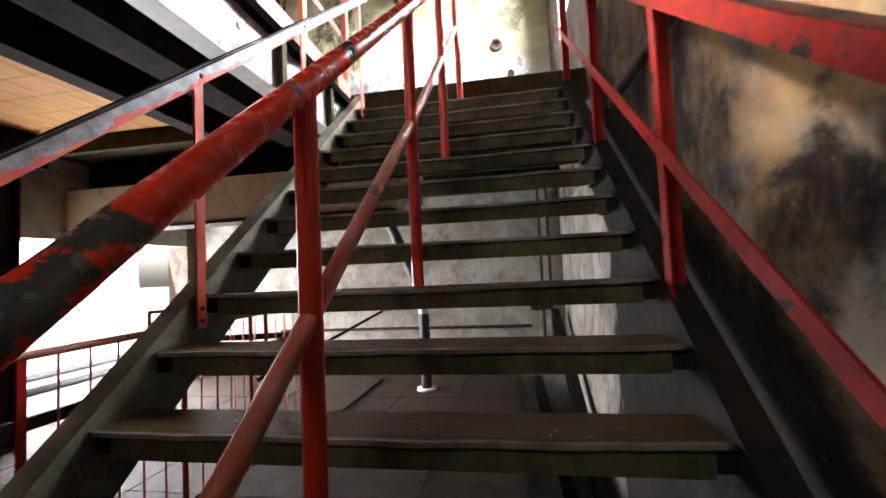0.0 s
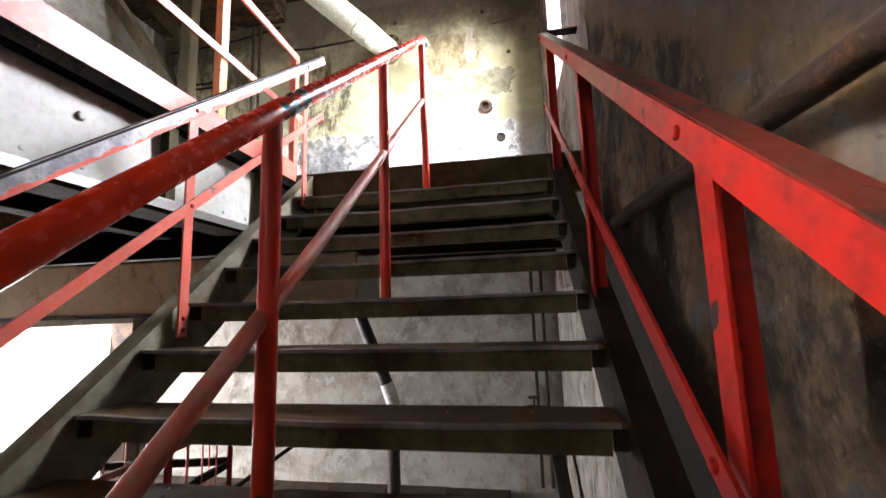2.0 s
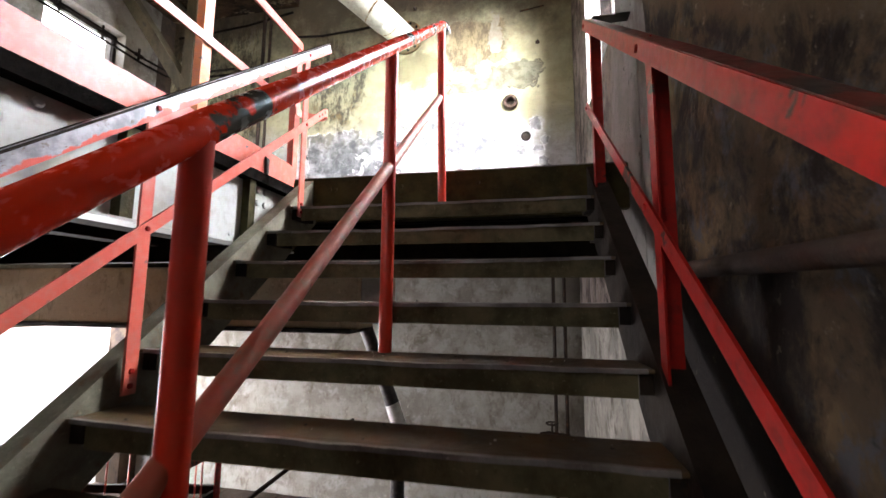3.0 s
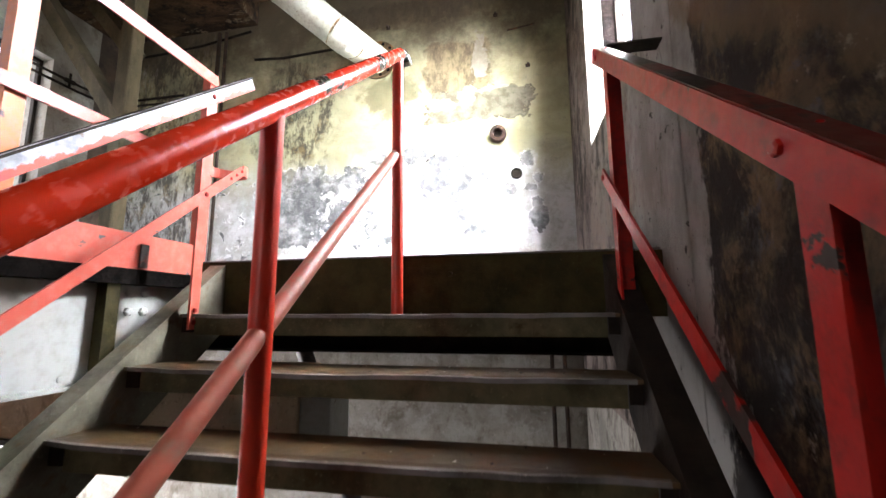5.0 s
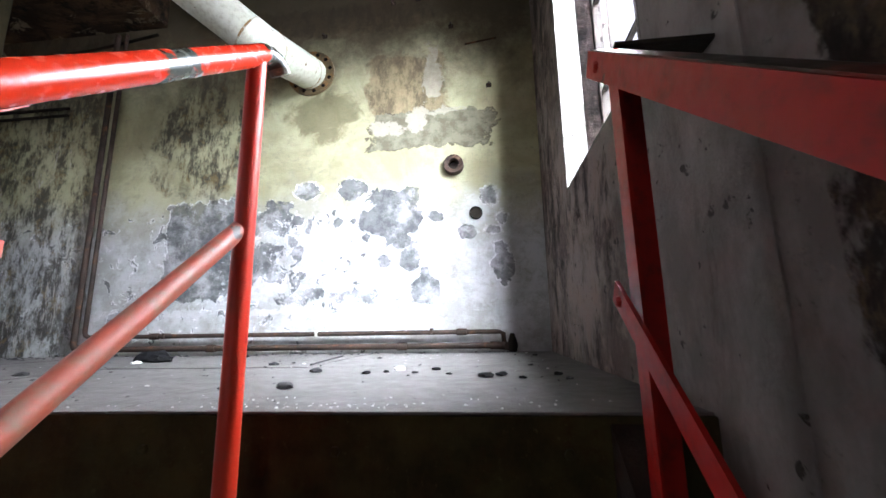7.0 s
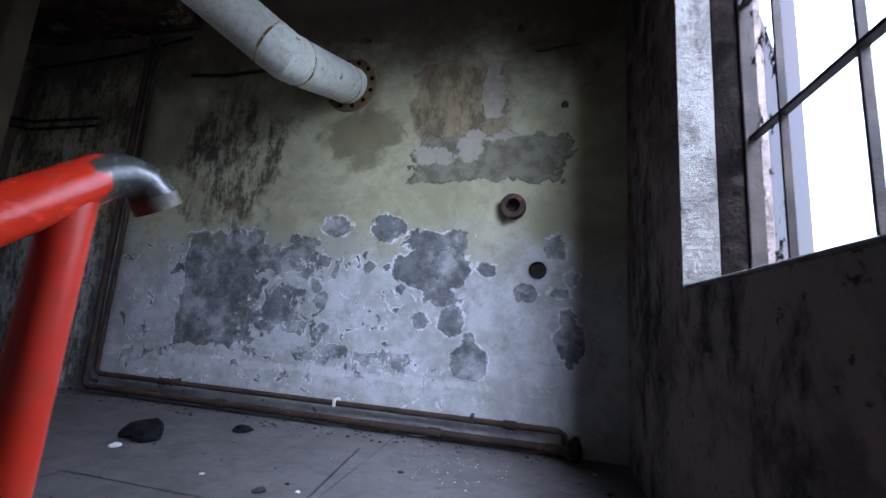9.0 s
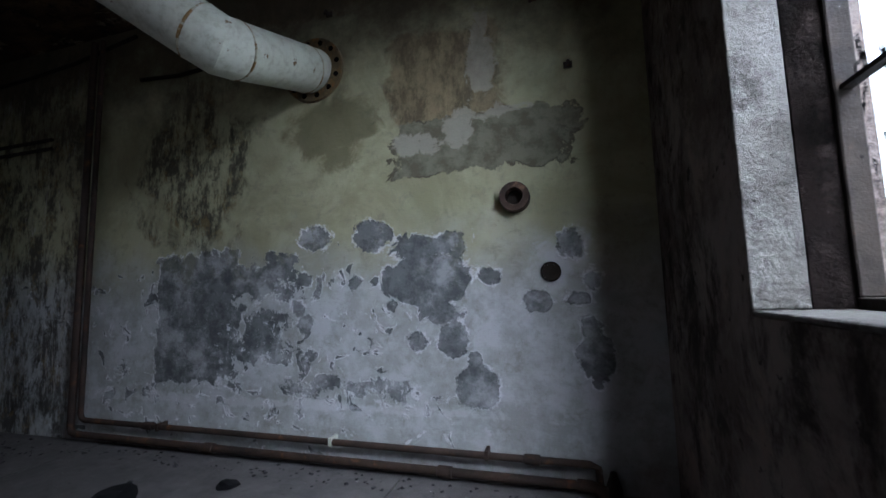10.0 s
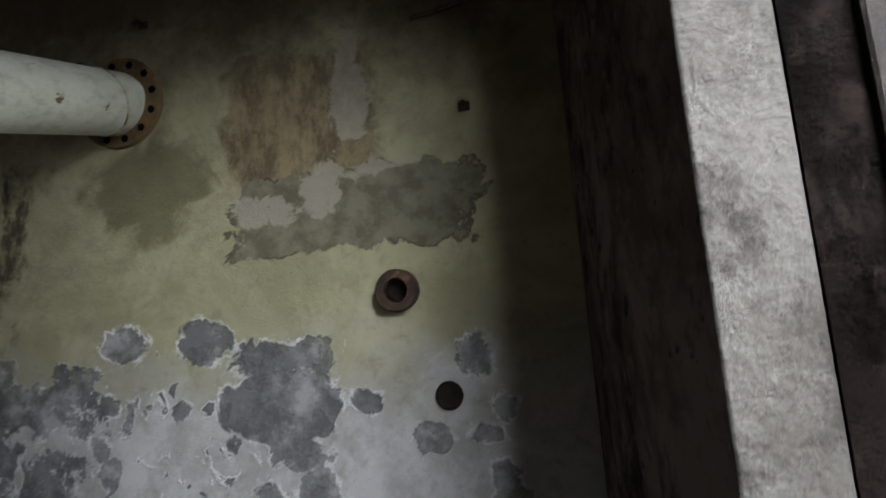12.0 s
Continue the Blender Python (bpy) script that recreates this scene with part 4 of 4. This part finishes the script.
def balustrade(a, b, label):
    """A lower-floor railing from a to b on the floor."""
    a, b = Vector(a), Vector(b)
    t = thing("balustrade", label, "balustrade", "lower railings")
    d = (b - a).normalized()
    length = (b - a).length
    h = 1.24
    up = Vector((0, 0, 1))
    part("top_rail", tube(bmesh.new(), [a + up * h, b + up * h], 0.022, 12), RED_DUSTY, t, smooth=True)
    side = Vector((-d.y, d.x, 0))
    part("mid_bar", section(bmesh.new(), bar_profile(0.03, 0.06), a + up * 0.92 + side * 0.02, b + up * 0.92 + side * 0.02, side), BLACK_STEEL, t)
    part("kick_bar", section(bmesh.new(), bar_profile(0.012, 0.03), a + up * 0.05 - side * 0.012, b + up * 0.05 - side * 0.012, side), BLACK_STEEL, t)
    k = int(length / 0.16)
    for j in range(k + 1):
        p = a + d * (length * j / k)
        if j % 6 == 0 or j == k:
            part("post", section(bmesh.new(), bar_profile(0.04, 0.014), p, p + up * h, d), RED, t)
        else:
            part("baluster", tube(bmesh.new(), [p + up * 0.04, p + up * (h - 0.01)], 0.0065, 6), PINK, t)
    return t


balustrade((-0.8, 0.2, LOW), (-0.8, 4.68, LOW), "red balustrade with thin bars and a dark flat bar")
balustrade((-2.4, 4.42, LOW), (-0.84, 4.74, LOW), "short red balustrade across the lower floor")
tagged(part("bar", tube(bmesh.new(), [(-0.86, 4.0, -2.62), (-0.55, END - 0.01, -2.3)], 0.02, 8), BLACK_STEEL, smooth=True), "dark steel bar propped between railing and wall", "bar")
# a bar laid at floor level draws a dark floor seam
tagged(part("bar", tube(bmesh.new(), [(-0.5, 4.95, LOW + 0.02), (-0.46, 6.3, LOW + 0.02)], 0.015, 8), BLACK_STEEL), "dark seam line on the lower floor, drawn as a bar", "bar")
col = thing("column", "dark steel column beside the tall opening", "column")
part("shaft", section(bmesh.new(), i_profile(0.22, 0.2, 0.015), (LEFT + 0.2, 3.72, LOW), (LEFT + 0.2, 3.72, -0.46), (1, 0, 0)), BLACK_STEEL, col)
part("base_plate", solid(LEFT + 0.05, LEFT + 0.35, 3.56, 3.88, LOW, LOW + 0.02), BLACK_STEEL, col)
tagged(part("timber", section(bmesh.new(), bar_profile(0.14, 0.14), (LEFT + 0.08, 3.8, -1.2), (LEFT + 0.08, 1.9, LOW + 0.05), (1, 0, 0)), OLD_TIMBER), "old raking timber against the sooty wall", "timber", "raking timbers")

# black pipe with white joints
bp = thing("standpipe", "black pipe with white painted joints", "pipe")
BX, BY = 0.29, 5.88
part("pipe", tube(bmesh.new(), [(BX, BY, LOW), (BX, BY, -2.26)], 0.07, 20), BLACK_PIPE, bp, smooth=True)
part("elbow", tube(bmesh.new(), [(BX, BY, -2.26), (BX, BY, -2.08), (BX - 0.035, BY, -1.98), (BX - 0.07, BY, -1.88)], 0.075, 20), WHITE_BAND, bp, smooth=True)
part("pipe", tube(bmesh.new(), [(BX - 0.07, BY, -1.88), (BX - 0.62, BY, -0.55), (BX - 0.65, BY, -0.21)], 0.07, 20), BLACK_PIPE, bp, smooth=True)
part("base_flange", tube(bmesh.new(), [(BX, BY, LOW), (BX, BY, LOW + 0.03), (BX, BY, LOW + 0.035)], [0.13, 0.13, 0.11], 20), WHITE_BAND, bp, smooth=True)

for x in (1.88, 2.0):
    tagged(part("conduit", tube(bmesh.new(), [(x, END - 0.05, -3.2), (x, END - 0.05, -0.21)], 0.02, 10), RUST, smooth=True), "thin rusty vertical pipe on the lower wall", "pipe", "lower wall pipes")
valve = thing("valve", "rusty stop valve on the lower wall pipes", "valve")
part("body", tube(bmesh.new(), [(1.7, END - 0.09, -2.3), (1.8, END - 0.09, -2.3), (1.86, END - 0.09, -2.3), (2.02, END - 0.09, -2.3)], [0.03, 0.05, 0.04, 0.03], 12), RUST, valve, smooth=True)
part("stem", tube(bmesh.new(), [(1.83, END - 0.09, -2.3), (1.83, END - 0.09, -2.17)], 0.012, 8), RUST, valve, smooth=True)
part("handwheel", tube(bmesh.new(), [(1.83 + 0.06 * math.cos(a), END - 0.09 + 0.06 * math.sin(a), -2.17) for a in [k * math.pi / 8 for k in range(17)]], 0.01, 8), RUST, valve, smooth=True)

# ---------------------------------------------------------------- on the end wall
big = thing("large_pipe", "large cream-grey pipe with a bolted rusty flange", "pipe")
F, E, D = Vector((0.03, END, 2.69)), Vector((-0.02, 5.9, 2.42)), Vector((-0.7, -0.42, 0.52)).normalized()
mid1, mid2 = E + (F - E).normalized() * 0.1, E + D * 0.12
part("pipe", tube(bmesh.new(), [F, mid1], 0.156, 32), PIPE_GREY, big, smooth=True)
part("elbow", tube(bmesh.new(), [mid1, E + (D + (F - E).normalized()) * 0.01, mid2], 0.158, 32), PIPE_GREY, big, smooth=True)
part("pipe", tube(bmesh.new(), [mid2, E + D * 1.9], 0.156, 32), PIPE_GREY, big, smooth=True)
fl = part("flange", tube(bmesh.new(), [(F.x, END - 0.001, F.z), (F.x, END - 0.028, F.z)], 0.235, 36), FLANGE, big, "rusty yellow flange", smooth=True)
for k in range(12):
    a = k * math.pi / 6 + 0.2
    part("bolt", bolt(bmesh.new(), (F.x + 0.198 * math.cos(a), END - 0.028, F.z + 0.198 * math.sin(a)), (0, -1, 0), 0.021, 0.006), MATT_BLACK, fl)


for p, d in ((mid1, F - E), (mid2, D), (mid2 + D * 0.62, D), (F + (E - F).normalized() * 0.12, F - E)):
    d = d.normalized() * 0.006
    part("weld_seam", tube(bmesh.new(), [p - d, p - d * 0.4, p + d * 0.4, p + d], [0.1565, 0.16, 0.16, 0.1565], 32), STAINED_WELD, big, smooth=True)


def ring(name, x, z, r, hole, out, material, label):
    t = thing(name, label, "pipe end")
    bm = bmesh.new()
    n = 32
    loops = []
    for rad, y in ((r, END - 0.001), (r, END - out * 0.8), (r * 0.95, END - out), (hole * 1.05, END - out), (hole, END - out * 0.9), (hole, END - 0.002)):
        loops.append([bm.verts.new((x + rad * math.cos(2 * math.pi * k / n), y, z + rad * math.sin(2 * math.pi * k / n))) for k in range(n)])
    for a, b in zip(loops, loops[1:]):
        for k in range(n):
            bm.faces.new((a[k], a[(k + 1) % n], b[(k + 1) % n], b[k]))
    part("socket", bm, material, t, smooth=True)
    part("bore", tube(bmesh.new(), [(x, END - 0.0015, z), (x, END - 0.004, z)], hole, 24), BLACK_STEEL, t)
    return t


s = ring("pipe_socket", 1.415, 1.64, 0.09, 0.05, 0.07, SCALY, "rusty pipe socket sticking out of the wall")
bm = tube(bmesh.new(), [(1.415, END - 0.002, 1.64), (1.415, END - 0.05, 1.64)], 0.046, 24, False)
bmesh.ops.solidify(bm, geom=bm.faces[:], thickness=0.009)
part("inner_pipe", bm, SCALY, s, "inner pipe end of flaking rust", smooth=True)
ring("pipe_hole", 1.6, 1.192, 0.058, 0.045, 0.02, BLACK_STEEL, "black empty pipe sleeve in the peeling wall")

skirt = thing("skirting_pipes", "two rusty pipes along the wall foot turning upwards", "pipe")
part("upper_pipe", tube(bmesh.new(), [(-2.0, END - 0.06, 3.3), (-2.0, END - 0.06, 0.22), (-1.985, END - 0.06, 0.19), (-1.95, END - 0.06, 0.175), (1.75, END - 0.06, 0.165), (1.79, END - 0.06, 0.15), (1.8, END - 0.06, 0.02)], 0.02, 10), RUST, skirt, smooth=True)
part("lower_pipe", tube(bmesh.new(), [(-2.1, END - 0.06, 3.3), (-2.1, END - 0.06, 0.12), (-2.085, END - 0.06, 0.08), (-2.05, END - 0.06, 0.065), (1.7, END - 0.06, 0.055)], 0.026, 10), RUST, skirt, smooth=True)
for x, r, z in ((-0.75, 0.034, 0.062), (0.95, 0.034, 0.057), (-1.3, 0.028, 0.174), (1.45, 0.028, 0.166)):
    part("coupling", tube(bmesh.new(), [(x - 0.045, END - 0.06, z), (x - 0.04, END - 0.06, z), (x + 0.04, END - 0.06, z), (x + 0.045, END - 0.06, z)], [r - 0.006, r, r, r - 0.006], 12), RUST, skirt, smooth=True)
part("elbow", tube(bmesh.new(), [(1.68, END - 0.06, 0.055), (1.74, END - 0.06, 0.055), (1.79, END - 0.075, 0.052), (1.82, END - 0.12, 0.05)], 0.033, 12), RUST, skirt, smooth=True)
part("stop_cock", tube(bmesh.new(), [(1.86, END - 0.09, 0.004), (1.86, END - 0.09, 0.05), (1.86, END - 0.09, 0.09), (1.86, END - 0.09, 0.15)], [0.03, 0.042, 0.035, 0.015], 12), BLACK_STEEL, skirt, smooth=True)
for x in (-1.2, 0.21, 1.2):
    part("clip", solid(x - 0.01, x + 0.01, END - 0.088, END - 0.001, 0.15, 0.2), RUST if x != 0.21 else PIPE_GREY, skirt)

# old timbers in the far corner above the platform
for a, b in (((-3.66, 5.7, 3.39), (-2.6, 5.88, 1.8)), ((-3.3, 6.05, 3.39), (-2.56, 5.95, 2.6))):
    tagged(part("timber", section(bmesh.new(), bar_profile(0.16, 0.14), a, b, (0, 1, 0)), OLD_TIMBER), "old olive-brown raking timber by the far wall", "timber", "raking timbers")
tagged(part("timber", solid(-2.62, -2.46, 5.8, 5.96, 0.004, TOP - 0.331, bevel=0.01), OLD_TIMBER), "dark upright timber post by the far wall", "timber")

# old cables along the top of the end wall
for a in ([(-3.6, 3.13), (-3.0, 3.15), (-2.4, 3.19), (-1.68, 3.3)], [(-1.6, 2.9), (-1.2, 2.87), (-0.6, 2.9), (-0.2, 2.93)]):
    tagged(part("cable", tube(bmesh.new(), [(x, END - 0.02, z) for x, z in a], 0.016, 8), BLACK_STEEL, smooth=True), "sagging black cable along the stained wall", "cable", "wall cables")

# pipe along the right wall
tagged(part("wall_pipe", tube(bmesh.new(), [(RIGHT - 0.06, 0.6, -0.78), (RIGHT - 0.06, 3.2, -0.71), (RIGHT + 0.02, 3.27, -0.71)], 0.028, 12), RUST, smooth=True), "rusty pipe fixed along the stained wall", "pipe")

# crumbs and litter on the landing
rng = random.Random(11)


def crumb(x, y, z, size, material, label):
    bm = bmesh.new()
    bmesh.ops.create_icosphere(bm, subdivisions=2, radius=size)
    for v in bm.verts:
        v.co *= 1 + 0.5 * noise.noise(v.co * (2.5 / size) + Vector((x * 9, y * 9, 0)))
        v.co.z = max(v.co.z * 0.45, -0.15 * size) + 0.14 * size
        v.co += Vector((x, y, z))
    return tagged(part("debris", bm, material), label, "debris", "litter on the landing")


for k in range(34):
    x, y = rng.uniform(-0.9, 2.0), rng.uniform(4.35, 6.5)
    crumb(x, y, 0.003, rng.choice((0.008, 0.012, 0.016, 0.03)), rng.choice((DEBRIS, DEBRIS, WHITE_BAND)), "small lump of rubble on the landing plates")
crumb(-0.27, 6.3, 0.003, 0.06, SCRAP, "flat black scrap lying on the landing")
crumb(-0.75, 6.0, 0.003, 0.12, SCRAP, "flat black scrap lying on the landing")
crumb(-0.62, 5.93, 0.003, 0.08, SCRAP, "flat black scrap lying on the landing")
for x, y, size in ((1.12, 5.05, 0.02), (1.2, 5.1, 0.016), (1.42, 5.2, 0.022), (1.5, 5.0, 0.014), (1.66, 4.9, 0.03), (1.72, 4.95, 0.024), (1.8, 4.85, 0.016), (1.95, 4.95, 0.02)):
    crumb(x, y, 0.003, size, SCRAP, "small lump of black rubble on the landing plates")

# a thin raised bar draws the dark crack of a plate joint
tagged(part("rod", tube(bmesh.new(), [(0.575, 6.27, 0.006), (0.60, 6.0, 0.006), (0.655, 5.52, 0.006)], 0.006, 6), DEBRIS), "thin dark line of a plate joint crack in the landing", "rod")

# long pipes lying in the yard
for x, dx in ((-6.6, 0.0), (-5.6, 0.1)):
    tagged(part("yard_pipe", tube(bmesh.new(), [(x, 2.0, LOW + 0.04), (x + dx, 14.0, LOW + 0.04)], 0.06, 10), BLACK_PIPE, smooth=True), "long dark pipe lying in the bright yard", "pipe", "pipes in the yard")

tagged(part("wall_pipe", tube(bmesh.new(), [(-2.2, END - 0.05, -2.56), (1.7, END - 0.05, -2.56)], 0.022, 10), RUST, smooth=True), "rusty horizontal pipe along the lower wall", "pipe", "lower wall pipes")

for x, z in ((1.42, 3.08), (0.85, 3.4), (1.1, 3.42), (0.15, 3.1), (1.76, 2.42)):
    a = thing("wall_anchor", "small rusty iron anchor in the wall", "anchor", "wall anchors")
    part("stub", tube(bmesh.new(), [(x, END, z), (x, END - 0.05, z - 0.004), (x, END - 0.06, z - 0.03)], 0.012, 8), RUST, a, smooth=True)
    part("plate", solid(x - 0.025, x + 0.025, END - 0.006, END - 0.0005, z - 0.02, z + 0.02), RUST, a)
tagged(part("rod", tube(bmesh.new(), [(1.55, END - 0.02, 2.86), (1.85, END - 0.02, 2.9)], 0.008, 8), RUST), "thin rusty rod fixed to the wall", "rod")


def chips(name, count, spots, material, label, size):
    """Many tiny flakes, too small to count."""
    r = random.Random(len(name))
    bm = bmesh.new()
    for _ in range(count):
        x0, x1, y0, y1, z = r.choice(spots)
        c = Vector((r.uniform(x0, x1), r.uniform(y0, y1), z))
        q = size * r.uniform(0.4, 1.6)
        a = r.uniform(0, 6.28)
        ring = [c + Vector((math.cos(a + k * 1.57) * q * r.uniform(0.6, 1.2), math.sin(a + k * 1.57) * q * r.uniform(0.6, 1.2), r.uniform(0, q * 0.3))) for k in range(4)]
        top = bm.verts.new(c + Vector((0, 0, q * r.uniform(0.3, 0.8))))
        vs = [bm.verts.new(p) for p in ring]
        for k in range(4):
            bm.faces.new((vs[k], vs[(k + 1) % 4], top))
        bm.faces.new(vs[::-1])
    return tagged(part(name, bm, material), label, "rubble", kind="stuff")


TREAD_SPOTS = [(SX0 + 0.1, SX1 - 0.1, nose(i)[0] + 0.03, nose(i)[0] + 0.2, nose(i)[1] - 0.002) for i in range(1, 14)]
chips("plaster_flakes", 420, TREAD_SPOTS + [(-0.5, 2.0, 4.22, 4.4, 0.003)] * 6 + [(-1.5, 2.0, 4.4, 6.6, 0.003)] * 6 + [(0.9, 1.5, 5.9, 6.5, 0.003)] * 6 + [(0.9, 1.5, 4.22, 4.3, 0.003)] * 4, WHITE_BAND, "tiny white plaster flakes on treads and landing", 0.004)
chips("dark_grit", 500, TREAD_SPOTS + [(-1.5, 2.0, 4.25, 6.6, 0.003)] * 10 + [(-1.0, 1.4, 3.0, 6.5, LOW + 0.002)] * 8, DEBRIS, "fine dark grit on treads and floors", 0.006)
chips("wall_rubble", 260, [(-2.0, 1.9, 6.45, 6.62, 0.003), (-3.4, -2.0, 6.2, 6.62, 0.003)], DEBRIS, "dark rubble gathered along the wall foot", 0.012)
